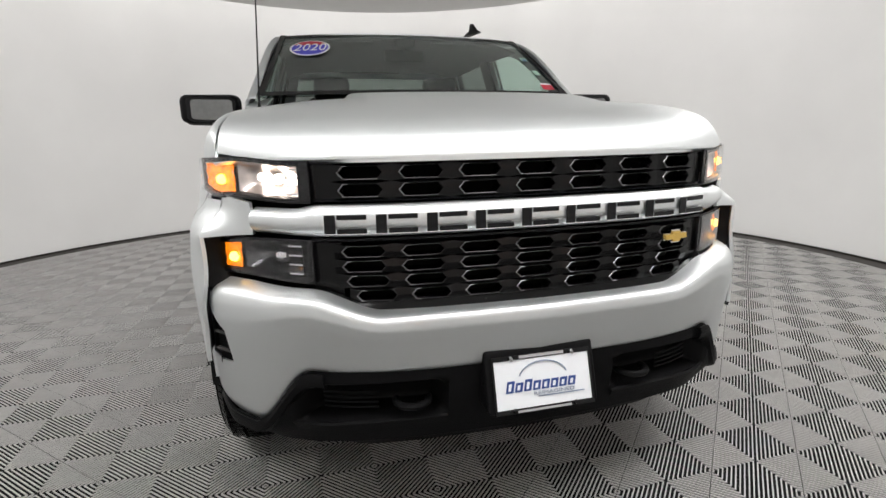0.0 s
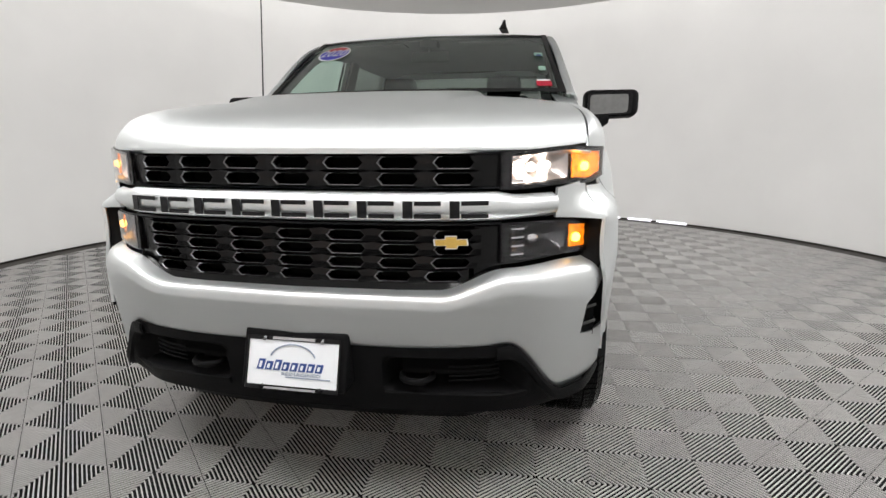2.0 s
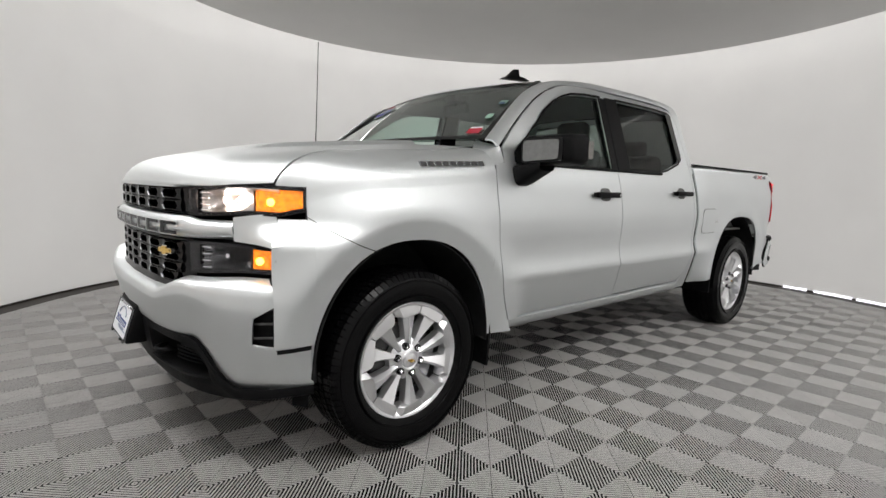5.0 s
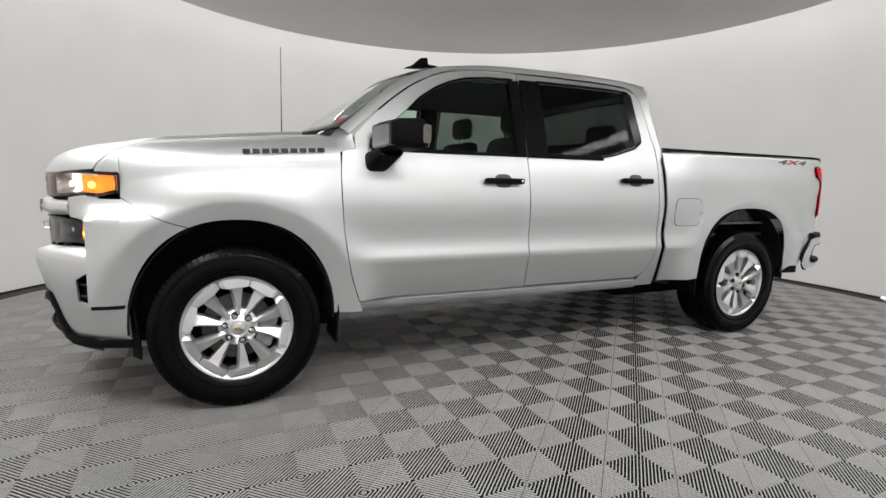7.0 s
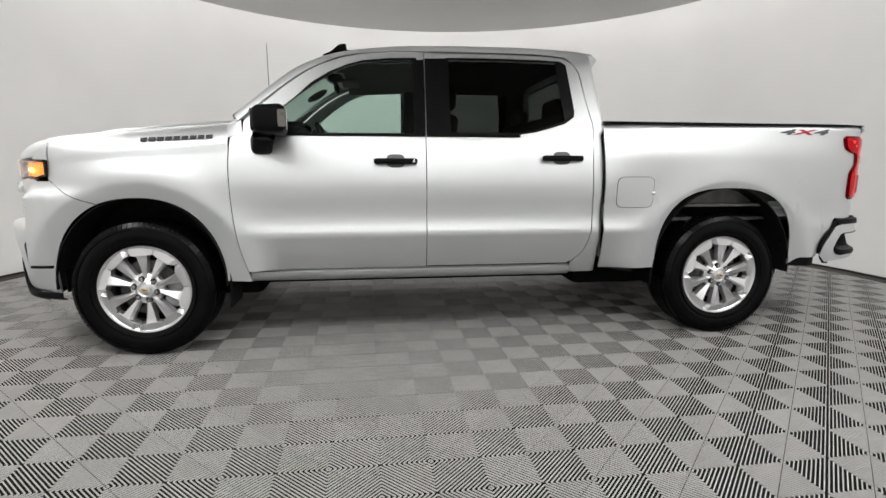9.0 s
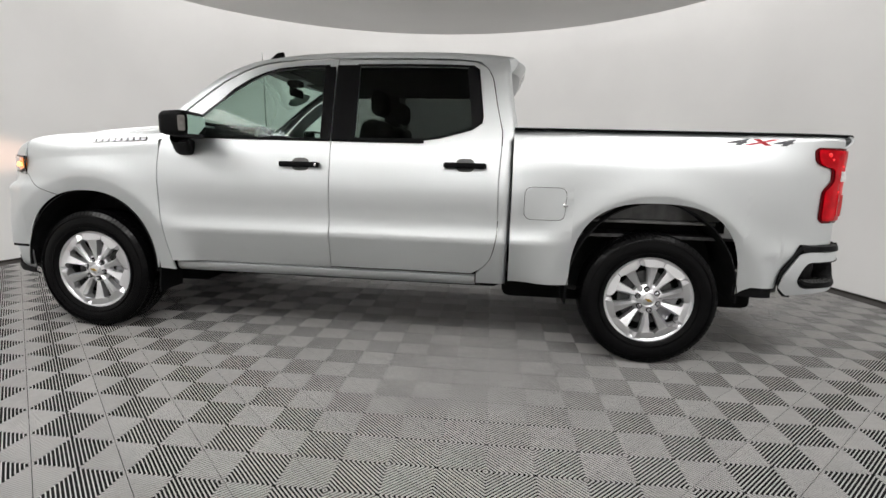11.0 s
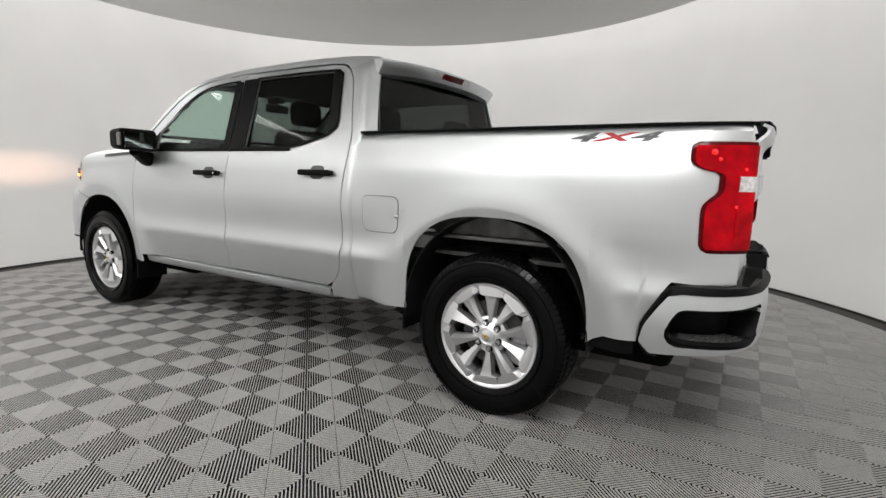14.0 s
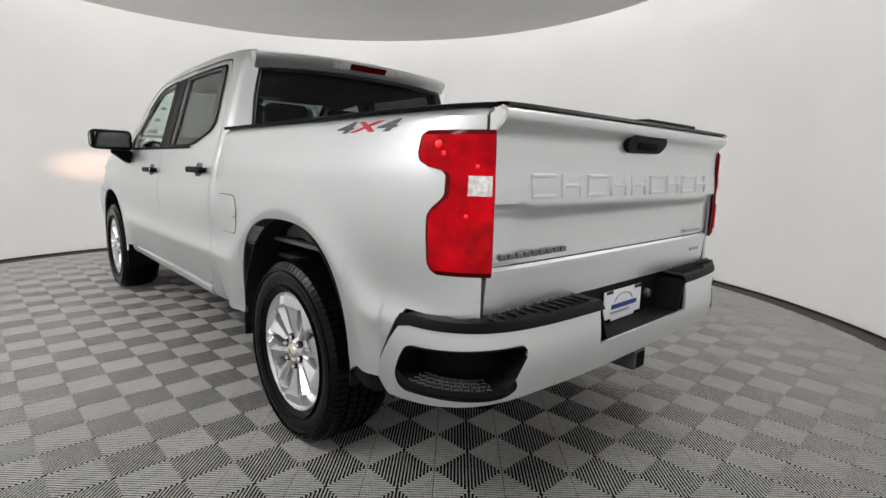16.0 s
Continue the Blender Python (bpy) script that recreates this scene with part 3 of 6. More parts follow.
        out = (-v.co.y - 0.955) / 0.30
        v.co.z = lerp(v.co.z, 1.408, 0.13 * f ** 2) + 0.012 * out * (1 if v.co.z < 1.4 else 0.2)
        v.co.y = lerp(v.co.y, -1.10, 0.05 * f ** 2)
        v.co.x += 0.035 * out
    ms = pair("door_mirror", finish(head), BLACK, TRUCK, "black door mirror on a swept arm")
    face = rounded([(-1.190, 1.358), (-0.985, 1.346), (-0.985, 1.452), (-1.190, 1.456)], 0.02, 4)
    bez = rounded([(-1.212, 1.350), (-0.972, 1.337), (-0.972, 1.462), (-1.212, 1.467)], 0.025, 4)
    pair("mirror_bezel", prism(bez, lambda a, b, d: (0.693 + 0.035 * (-a - 0.955) / 0.30 + d, a, b), 0.02), GLOSS, ms)
    pair("mirror_insert", prism(face, lambda a, b, d: (0.690 + 0.035 * (-a - 0.955) / 0.30 + d, a, b), 0.012), material("satin_grey_insert", (0.20, 0.20, 0.20), 0.35, 0.3, grain=0.1), ms, "satin grey front insert")
    lens = prism(rounded([(0.842, 1.365), (0.885, 1.365), (0.885, 1.456), (0.842, 1.456)], 0.012, 3), lambda a, b, d: (a + 0.035, -1.2595 + d, b), 0.01)
    pair("marker_lens", lens, material("smoked_lens", (0.16, 0.15, 0.14), 0.2, grain=0.2, coat=0.5), ms, "smoked marker lens")
    bm = sheet(1, 1, lambda u, v: (0.8835 + 0.035 * u, -lerp(0.985, 1.228, u), lerp(1.350, 1.462, v)))
    pair("mirror_glass", finish(bm, 0.003), MIRROR, ms, "mirror glass facing back")

    def arm(u, v):
        w = v * 2
        k = min(int(w), 1)
        secs = ((0.905, 0.655, 0.780, 1.196, 1.318), (0.995, 0.668, 0.792, 1.228, 1.335), (1.090, 0.705, 0.830, 1.300, 1.352))
        y, x0, x1, z0, z1 = [lerp(a, b, w - k) for a, b in zip(secs[k], secs[k + 1])]
        a = 2 * math.pi * u
        c, sn = math.cos(a), math.sin(a)
        e = 0.55
        px, pz = math.copysign(abs(c) ** e, c), math.copysign(abs(sn) ** e, sn)
        return (lerp(x0, x1, 0.5 + 0.5 * px), -y, lerp(z0, z1, 0.5 + 0.5 * pz))
    pair("mirror_arm", finish(sheet(28, 10, arm), 0.0), BLACK, ms, "black mirror arm")
    return fd, rd


def build_cab():
    # rail over the doors and down the windscreen pillar
    rail = [(0.585, 0.912, 1.418), (0.70, 0.880, 1.520), (0.82, 0.850, 1.615), (0.95, 0.822, 1.706), (1.08, 0.8015, 1.772), (1.20, 0.785, 1.816), (1.34, 0.774, 1.840), (1.52, 0.766, 1.854), (1.71, 0.763, 1.860),
            (2.0, 0.761, 1.864), (2.3, 0.761, 1.864), (2.52, 0.764, 1.858), (2.63, 0.770, 1.845), (2.70, 0.785, 1.80)]
    inner = [(0.545, 0.850, 1.455), (0.665, 0.822, 1.553), (0.79, 0.795, 1.655), (0.92, 0.768, 1.744), (1.04, 0.744, 1.798), (1.15, 0.728, 1.834), (1.34, 0.715, 1.866), (1.52, 0.71, 1.889), (1.71, 0.71, 1.900),
             (2.0, 0.71, 1.906), (2.3, 0.71, 1.908), (2.52, 0.71, 1.903), (2.70, 0.71, 1.896), (2.84, 0.71, 1.880)]
    ro, ri = [curve(list(zip(range(14), [p[k] for p in rail]))) for k in range(3)], [curve(list(zip(range(14), [p[k] for p in inner]))) for k in range(3)]

    def fn(u, v):
        a, b = [f(u * 13) for f in ro], [f(u * 13) for f in ri]
        p = [lerp(a[k], b[k], v) for k in range(3)]
        bow = 0.014 * math.sin(v * math.pi)
        return (p[0] - bow * (0.5 if u < 0.35 else 0), -(p[1] + bow * 0.7), p[2] + bow)
    cab = part("roof", finish(sheet(40, 40, lambda u, v: (lerp(0.980 + 0.13 * (2 * v - 1) ** 2, 2.86, u), (2 * v - 1) * lerp(0.730, 0.712, step(0, 0.3, u)),
               1.834 + 0.100 * step(-0.1, 0.62, u) ** 0.95 - 0.029 * step(0.6, 1.0, u) - 0.036 * (2 * v - 1) ** 2 * (0.4 + 0.6 * step(0, 0.3, u)))), 0.012), PAINT, TRUCK, "silver cab roof")
    pair("roof_rail", finish(sheet(64, 8, fn), 0.012), PAINT, cab)
    # cab corner behind the rear doors
    def xr(z):
        return 2.838 + 0.012 * step(0.44, 1.2, z) if z < 1.36 else 2.862 - 0.08 * step(1.36, 1.86, z) + 0.02 * step(1.3, 1.42, z)

    def corner(u, v):
        z = lerp(0.455, 1.872, v)
        x0 = (gap_back(z) if z > 0.53 else 2.665) + 0.003 if z < 1.335 else np.interp(z, [1.335, 1.42, 1.58, 1.74, 1.80, 1.84, 1.872], [2.803, 2.802, 2.761, 2.722, 2.688, 2.64, 2.62])
        x1 = xr(z)
        y = side(2.8, z) if z < 1.335 else green(z)
        q = u
        if q < 0.6:
            return (lerp(x0, x1 - 0.03, q / 0.6), -y, z)
        a = (q - 0.6) / 0.4 * math.pi / 2
        return (x1 - 0.03 + 0.05 * math.sin(a), -(y - 0.05 * (1 - math.cos(a)) - 0.10 * step(0.8, 1.0, q) * (0 if z < 1.36 else 0.5)), z)
    pair("cab_corner", finish(sheet(14, 44, corner), 0.012), PAINT, cab)
    # sills
    def sill(u, v):
        x = lerp(0.62, 2.66, u)
        z = [0.435, 0.44, 0.452, 0.475, 0.500, 0.512][round(v * 5)]
        y = [0.87, 0.925, 0.945, 0.958, 0.962, 0.940][round(v * 5)]
        return (x, -y, z)
    pair("sill", finish(sheet(30, 5, sill), 0.01), PAINT, cab, "silver rocker panel under the doors")
    # back wall with the rear window
    def back(a, b, d=0.0):
        return (2.925 - 0.235 * (b - 1.40) + d - 0.05 * (abs(a) / 0.8) ** 4, a, b)
    edge = [(-0.86, 1.38), (-0.80, 1.62), (-0.745, 1.84), (0.745, 1.84), (0.80, 1.62), (0.86, 1.38)]
    hole = [(-0.755, 1.425), (-0.715, 1.62), (-0.665, 1.80), (0.665, 1.80), (0.715, 1.62), (0.755, 1.425)]
    part("rear_wall", finish(outline([edge, hole], back), 0.012), PAINT, cab)
    part("rear_wall_lower", finish(sheet(8, 4, lambda u, v: (2.862, lerp(-0.9, 0.9, u), lerp(0.5, 1.40, v))), 0.01), GAP, cab)
    part("rear_window", finish(outline([[(a * 1.03, b + (0.018 if b > 1.7 else -0.03 if b < 1.5 else 0)) for a, b in hole]], lambda a, b: back(a, b, 0.008)), 0.005), PRIVACY, cab, "dark tinted rear window")
    # header spoiler above the window with the third brake lamp
    def spoil(u, v):
        w = 2 * u - 1
        p = [(2.79, 1.905), (2.862, 1.898), (2.912, 1.886), (2.926, 1.876), (2.922, 1.864), (2.888, 1.812), (2.838, 1.796)]
        k = v * 6
        i = min(int(k), 5)
        x, z = [lerp(p[i][j], p[i + 1][j], k - i) for j in range(2)]
        return (x - 0.06 * abs(w) ** 4, w * 0.735 * (1.0 - 0.02 * v), z - 0.030 * w * w)
    bm = sheet(36, 12, spoil)
    for u in (0, 1):
        ends = [bm.verts.new(spoil(u, k / 12)) for k in range(13)]
        mid = bm.verts.new((2.80, (2 * u - 1) * 0.735, 1.83))
        for a, b in zip(ends, ends[1:]):
            bm.faces.new((a, b, mid))
    part("roof_spoiler", finish(bm), PAINT, cab, "silver roof lip over the rear window")
    lamp = part("brake_lamp", prism([(-0.285, 1.876), (0.285, 1.876), (0.255, 1.828), (-0.255, 1.828)], lambda a, b, d: (2.930 - 0.62 * (1.876 - b) - d - 0.05 * (a / 0.735) ** 2, a, b - 0.03 * (a / 0.735) ** 2), 0.03), GLOSS, cab, "unlit high brake lamp")
    for a0, a1, m in ((-0.262, -0.14, CLEAR_TAIL), (-0.136, 0.136, RED_DARK), (0.14, 0.262, CLEAR_TAIL)):
        part("brake_lamp_lens", prism([(a0, 1.870), (a1, 1.870), (a1, 1.836), (a0, 1.836)], lambda a, b, d: (2.934 - 0.62 * (1.876 - b) - d - 0.05 * (a / 0.735) ** 2, a, b - 0.03 * (a / 0.735) ** 2), 0.012), m, lamp)
    # windscreen
    def glass(u, v, d=0.0):
        w = 2 * u - 1
        x = lerp(0.545 - 0.125 * (1 - w * w), 1.118 - 0.11 * (1 - w * w), v)
        y = w * lerp(0.850, 0.732, v)
        z = lerp(1.452, 1.832, v) + 0.010 * (1 - w * w) * v + 0.012 * math.sin(v * math.pi)
        return (x - d * 0.6, y, z + d)
    ws = part("windscreen", finish(sheet(30, 16, glass), 0.005), SCREEN, TRUCK, "green tinted windscreen with stickers")
    for side_u in ((0.0, 0.022), (0.978, 1.0)):
        part("screen_border", finish(sheet(2, 16, lambda u, v: glass(lerp(*side_u, u), v, d=0.006)), 0.002), GLOSS, ws)
    part("screen_border", finish(sheet(30, 1, lambda u, v: glass(u, lerp(0.955, 0.99, v), d=0.004)), 0.002), GLOSS, ws)
    part("screen_border", finish(sheet(30, 1, lambda u, v: glass(u, lerp(0.0, 0.05, v), d=0.006)), 0.002), GLOSS, ws)
    def stick(u0, v0, du, dv, mat, name="sticker", d=0.007, seg=28, oval=True):
        loop = [(u0 + du * math.cos(6.2832 * k / seg), v0 + dv * math.sin(6.2832 * k / seg)) for k in range(seg)] if oval else [(u0 - du, v0 - dv), (u0 + du, v0 - dv), (u0 + du, v0 + dv), (u0 - du, v0 + dv)]
        return part(name, finish(outline([loop], lambda a, b: glass(a, b, d=d)), 0.001), mat, ws, smooth=False)
    # model year oval on the passenger's side
    U0, V0 = 0.872, 0.70
    stick(U0, V0, 0.072, 0.140, STICK_WHITE, d=0.0075)
    stick(U0, V0 - 0.002, 0.064, 0.120, STICK_BLUE, d=0.0090)
    loop = [(U0 + 0.064 * math.cos(t), V0 - 0.002 + 0.120 * math.sin(t)) for t in np.linspace(0.42, 3.1416 - 0.42, 14)]
    part("sticker", finish(outline([loop], lambda a, b: glass(a, b, d=0.0102)), 0.0008), STICK_RED, ws, smooth=False)
    bm = text_mesh("2020", 0.088, 0.15, 0.0004)
    for v in bm.verts:
        v.co = Vector(glass(U0 - v.co.x / 1.53, V0 - 0.012 + v.co.y / 0.48, d=0.0114 + v.co.z))
    part("year_letters", bm, STICK_WHITE, ws, "white year number 2020", smooth=False)
    stick(0.057, 0.57, 0.015, 0.032, STICK_GREEN, oval=False)
    stick(0.057, 0.55, 0.009, 0.014, BLUE, oval=False, d=0.0085)
    stick(0.057, 0.34, 0.012, 0.034, STICK_GREEN, oval=False)
    stick(0.062, 0.115, 0.024, 0.036, STICK_RED, oval=False)
    stick(0.062, 0.158, 0.022, 0.011, STICK_WHITE, oval=False, d=0.0085)
    # shark fin and mast
    zf = 1.889
    pr = [(1.055, zf - 0.014), (1.110, zf + 0.012), (1.150, zf + 0.050), (1.166, zf + 0.060), (1.203, zf + 0.064), (1.210, zf + 0.058), (1.212, zf + 0.024), (1.265, zf + 0.020), (1.300, zf + 0.004)]
    fin = prism(pr, lambda a, b, d: (a, -0.47 + (d - 0.5) * (0.052 - 1.5 * min(0.022, max(0, b - zf)) - 0.2 * max(0, b - zf - 0.022)), b), 1.0)
    part("roof_aerial", finish(fin), BLACK, cab, "black shark fin aerial")
    part("mast_aerial", tube([(0.44, 0.83, 1.385), (0.44, 0.83, 1.42), (0.44, 0.808, 1.8), (0.44, 0.788, 2.20)], [0.012, 0.0045, 0.0033, 0.0026], 8), GLOSS, TRUCK, "thin black mast aerial")
    return cab


def build_bed():
    xs = arch_columns(2.872, 4.645, 3.745, 0.498)
    front = [x for x in xs if x <= 4.30] + list(np.linspace(4.32, 4.455, 6))
    back = list(np.linspace(4.455, 4.60, 12)) + list(np.linspace(4.62, 4.80, 12))

    def low(x):
        a = abs(x - 3.745)
        if a < 0.498:
            return HUB_Z + 0.07 + 0.53 * max(0, 1 - (a / 0.4985) ** 2.75) ** 0.364
        return 0.482 if x < 3.5 else lerp(0.482, 0.53, step(4.25, 4.3, x))

    def bed_y(x, z):
        return side(x, z) - 0.03 * step(1.400, 1.432, z) ** 2

    def panel(xs, base, rows):
        def fn(u, v):
            x = xs[round(u * (len(xs) - 1))]
            z = lerp(base(x), 1.432, v)
            y = bed_y(x, z)
            return (x, -y, z)
        return sheet(len(xs) - 1, rows, fn)
    both = add(panel(front, low, 48), panel(back, lambda x: float(np.interp(x, [4.455, 4.47, 4.57, 4.80], [0.53, 0.63, 0.800, 0.790])), 48))
    beds = pair("bed_side", finish(both, 0.012), PAINT, TRUCK, "silver bed side with a flared wheel arch")
    # rail caps
    bm = sheet(30, 3, lambda u, v: (lerp(2.875, 4.82, u), -[0.916, 0.924, 0.91, 0.85][round(v * 3)] * (1 - 0.08 * rear_taper(lerp(2.875, 4.82, u))), [1.428, 1.440, 1.444, 1.444][round(v * 3)]))
    pair("rail_cap", finish(bm, 0.006), BLACK, beds, "black plastic rail cap")
    # inside of the bed
    bm = finish(sheet(6, 2, lambda u, v: (lerp(2.89, 4.78, u), -0.84, lerp(0.91, 1.43, v))), 0.01)
    pair("bed_inner_wall", bm, INNER, beds)
    part("bed_floor", box((2.89, -0.84, 0.78), (4.78, 0.84, 0.80)), STEEL, TRUCK)
    part("bed_front_wall", box((2.885, -0.9, 0.55), (2.90, 0.9, 1.40)), PAINT, TRUCK)
    # fuel flap: a groove and a flap on the driver's side
    loop = rounded([(2.953, 0.888), (3.197, 0.888), (3.205, 1.085), (2.953, 1.085)], 0.05, 5)
    n = len(loop)
    c = (3.078, 0.987)
    big = [(c[0] + (a - c[0]) * 1.022, c[1] + (b - c[1]) * 1.028) for a, b in loop]
    bm = outline([big, loop], lambda a, b: (a, -side(a, b) - 0.0012, b))
    flap = part("fuel_flap", finish(outline([loop], lambda a, b: (a, -side(a, b) - 0.0030, b)), 0.003), PAINT, beds[0], "closed silver fuel flap")
    part("fuel_flap_groove", finish(bm, 0.002), GAP, flap)
    part("fuel_flap_latch", box((3.185, -side(3.19, 0.98) - 0.016, 0.972), (3.215, -side(3.19, 0.98) - 0.006, 0.992), 0.004), CHROME, flap)
    # 4X4 decals
    for words, mat, x0 in (("4", DECAL_GREY, 4.150), ("X", DECAL_RED, 4.280), ("4", DECAL_GREY, 4.404)):
        for sgn in (-1, 1):
            bm = text_mesh(words, 0.070 if words == "4" else 0.064, 0.35, 0.0005, 0.0022)
            for v in bm.verts:
                x = x0 - sgn * v.co.x * 2.95
                z = 1.384 + v.co.y * 0.76
                v.co = Vector((x, sgn * (bed_y(x, z) + 0.0015 + v.co.z), z))
            if sgn > 0:
                bmesh.ops.reverse_faces(bm, faces=bm.faces)
            part("decal_letter", bm, mat, beds[0] if sgn < 0 else beds[1], smooth=False)
    return beds


build_hood()
FENDERS = build_fenders()
DOORS = build_doors()
CAB = build_cab()
BEDS = build_bed()


# ---- front end ----
def grille_cell(s0, s1, z0, z1, off):
    """One cell of the grille: a flat frame round a long six-sided slot, with deep inner walls."""
    bm = bmesh.new()
    sc, zc, w, h = (s0 + s1) / 2, (z0 + z1) / 2, (s1 - s0), (z1 - z0)
    hexa = [(-0.35, 0.0), (-0.27, -0.34), (0.27, -0.34), (0.35, 0.0), (0.27, 0.34), (-0.27, 0.34)]
    rim = [(-0.5, 0.0), (-0.5, -0.5), (0.5, -0.5), (0.5, 0.0), (0.5, 0.5), (-0.5, 0.5)]
    ring = []
    for loop, d in ((rim, -0.004), ([(a * 1.05, b * 1.14) for a, b in hexa], 0.0015), (hexa, 0.0), ([(a * 0.95, b * 0.92) for a, b in hexa], -0.045)):
        ring.append([bm.verts.new(nose(sc + a * w, off + d + (0.006 if abs(a) == 0.5 and b == 0 else 0.0), zc + b * h)) for a, b in loop])
    for r0, r1 in zip(ring, ring[1:]):
        for k in range(6):
            bm.faces.new((r0[k], r0[(k + 1) % 6], r1[(k + 1) % 6], r1[k]))
    bmesh.ops.recalc_face_normals(bm, faces=bm.faces)
    return bm


def build_front():
    # dark structure behind grille and lamps
    bm = nose_sheet(-0.90, 0.90, 48, 3, lambda y: 0.60, lambda y: 1.16, lambda y, v: -0.085, 0.01)
    grille = part("front_grille", bm, GAP, TRUCK, "gloss black front grille with rows of long six-sided slots")
    for rows, zb, zt, yend in ((2, 1.058, 1.152, 0.563), (4, 0.770, 0.936, 0.563)):
        pitch = (zt - zb) / rows
        for r in range(rows):
            z0 = zb + r * pitch
            cut = 0.0 if rows == 2 else max(0, 0.035 - 0.025 * r)
            s_end = s_at(yend - cut)
            n = 7
            for k in range(n):
                s0, s1 = lerp(-s_end, s_end, k / n), lerp(-s_end, s_end, (k + 1) / n)
                cell = part("grille_cell", grille_cell(s0, s1, z0, z0 + pitch, 0.0), GRILLE, grille, sharp=0.35)
                sc, w, zc = (s0 + s1) / 2, s1 - s0, z0 + pitch / 2
                # crescent of reflected light at the slot's end, drawn as a thin brighter bar
                ends = [(0.20, -0.36), (0.285, -0.35), (0.37, 0.0), (0.285, 0.35), (0.20, 0.36)]
                rim = [nose(sc + a * w, 0.0025, zc + b * pitch) for a, b in ends]
                part("slot_edge", tube(rim, [0.0006, 0.0016, 0.0022, 0.0016, 0.0006], 6), SLOT_GLINT, cell)
    # gloss frame strips
    for zb, zt, yy in ((1.148, 1.160, 0.62), (1.046, 1.060, 0.62), (0.934, 0.960, 0.62)):
        part("grille_frame", nose_sheet(-yy, yy, 40, 2, lambda y: zb, lambda y: zt, lambda y, v: [-0.015, 0.006, -0.01][round(v * 2)], 0.006), GLOSS, grille)
    part("grille_frame", nose_sheet(-0.61, 0.61, 40, 3, lambda y: 0.735 + 0.05 * step(0.44, 0.60, y), lambda y: 0.776 + 0.03 * step(0.5, 0.6, y), lambda y, v: lerp(0.018, -0.006, v), 0.006), GRILLE, grille)
    for sgn in (-1, 1):
        for zb, zt in ((1.052, 1.156), (0.79, 0.945)):
            part("grille_side", nose_sheet(sgn * 0.545, sgn * 0.625, 6, 2, lambda y: zb, lambda y: zt, lambda y, v: -0.012 + 0.006 * v, 0.006), GRILLE, grille)

    # silver bar with nine dark recessed bars in place of lettering
    def bar_top(y):
        return 1.046 - 0.012 * step(0.60, 0.66, y)
    bar = part("grille_bar", nose_sheet(-0.775, 0.775, 64, 6, lambda y: 0.958 + 0.004 * step(0.6, 0.75, y), bar_top,
               lambda y, v: [0.0, 0.018, 0.026, 0.027, 0.026, 0.018, -0.004][round(v * 6)] - 0.006 * step(0.6, 0.77, y), 0.01), PAINT, TRUCK, "silver crossbar between the grilles")
    s_end = s_at(0.585)
    edges = np.linspace(-s_end, s_end, 10)
    for k in range(9):
        s0, s1 = edges[k] + 0.012, edges[k + 1] - 0.012
        w = s1 - s0
        for a0, a1, b0, b1 in ((0.74, 1.0, 0.970, 1.022), (0.0, 0.70, 1.008, 1.022), (0.0, 0.70, 0.970, 0.984)):
            bm = sheet(4, 1, lambda u, v: nose(lerp(s0 + w * a0, s0 + w * a1, u), 0.0335, lerp(b0, b1, v)))
            part("dark_bar", finish(bm, 0.002), GLOSS, bar, smooth=False)
        for a0, a1, b0, b1 in ((-0.03, 1.02, 1.0210, 1.0230), (-0.03, 1.02, 0.9690, 0.9710)):
            bm = sheet(4, 1, lambda u, v: nose(lerp(s0 + w * a0, s0 + w * a1, u), 0.0345, lerp(b0, b1, v)))
            part("bright_edge", finish(bm, 0.002), ALLOY, bar, smooth=False)
    # gold badge as a plain cross bar shape
    s_b = -s_at(0.476)
    pts = [(0.82 * a, 0.82 * b) for a, b in ((-0.055, -0.010), (-0.022, -0.010), (-0.018, -0.020), (0.020, -0.020), (0.017, -0.010), (0.055, -0.010), (0.058, 0.010), (0.022, 0.010), (0.020, 0.020), (-0.018, 0.020), (-0.017, 0.010), (-0.052, 0.010))]
    badge = part("front_badge", prism(pts, lambda a, b, d: nose(s_b + a, 0.026 - d, 0.899 + b), 0.012), GOLD, TRUCK, "plain gold coloured badge", smooth=False)
    wide = [(a * 1.10, b * 1.22) for a, b in pts]
    part("badge_rim", prism(wide, lambda a, b, d: nose(s_b + a, 0.021 - d, 0.899 + b), 0.02), CHROME, badge, smooth=False)

    # head lamps, upper pair: lit
    def lamp_set(y0, y1, y_amber, zb, zt, lit, label):
        ex = lambda y: 0.0 if lit else 0.008 * step(0.64, 0.86, y)
        for sgn in (-1, 1):
            a, b = (sgn * y0, sgn * y1)
            house = part("head_lamp" if lit else "fog_lamp", nose_sheet(a, b, 18, 4, zb, zt, lambda y, v: ex(y) - 0.075 + 0.07 * (abs(v - 0.5) * 2) ** 6, 0.006), GLOSS, TRUCK, label)
            # bezel
            part("lamp_bezel", nose_sheet(a, b, 18, 1, lambda y: zb(y) - 0.004, lambda y: zb(y) + 0.009, lambda y, v: ex(y) + 0.004, 0.01), GLOSS, house)
            part("lamp_bezel", nose_sheet(a, b, 18, 1, lambda y: zt(y) - 0.010, lambda y: zt(y) + 0.003, lambda y, v: ex(y) + 0.004, 0.01), GLOSS, house)
            part("lamp_bezel", nose_sheet(a, sgn * (y0 + 0.03), 3, 4, zb, zt, lambda y, v: ex(y) + 0.003, 0.008), GLOSS, house)
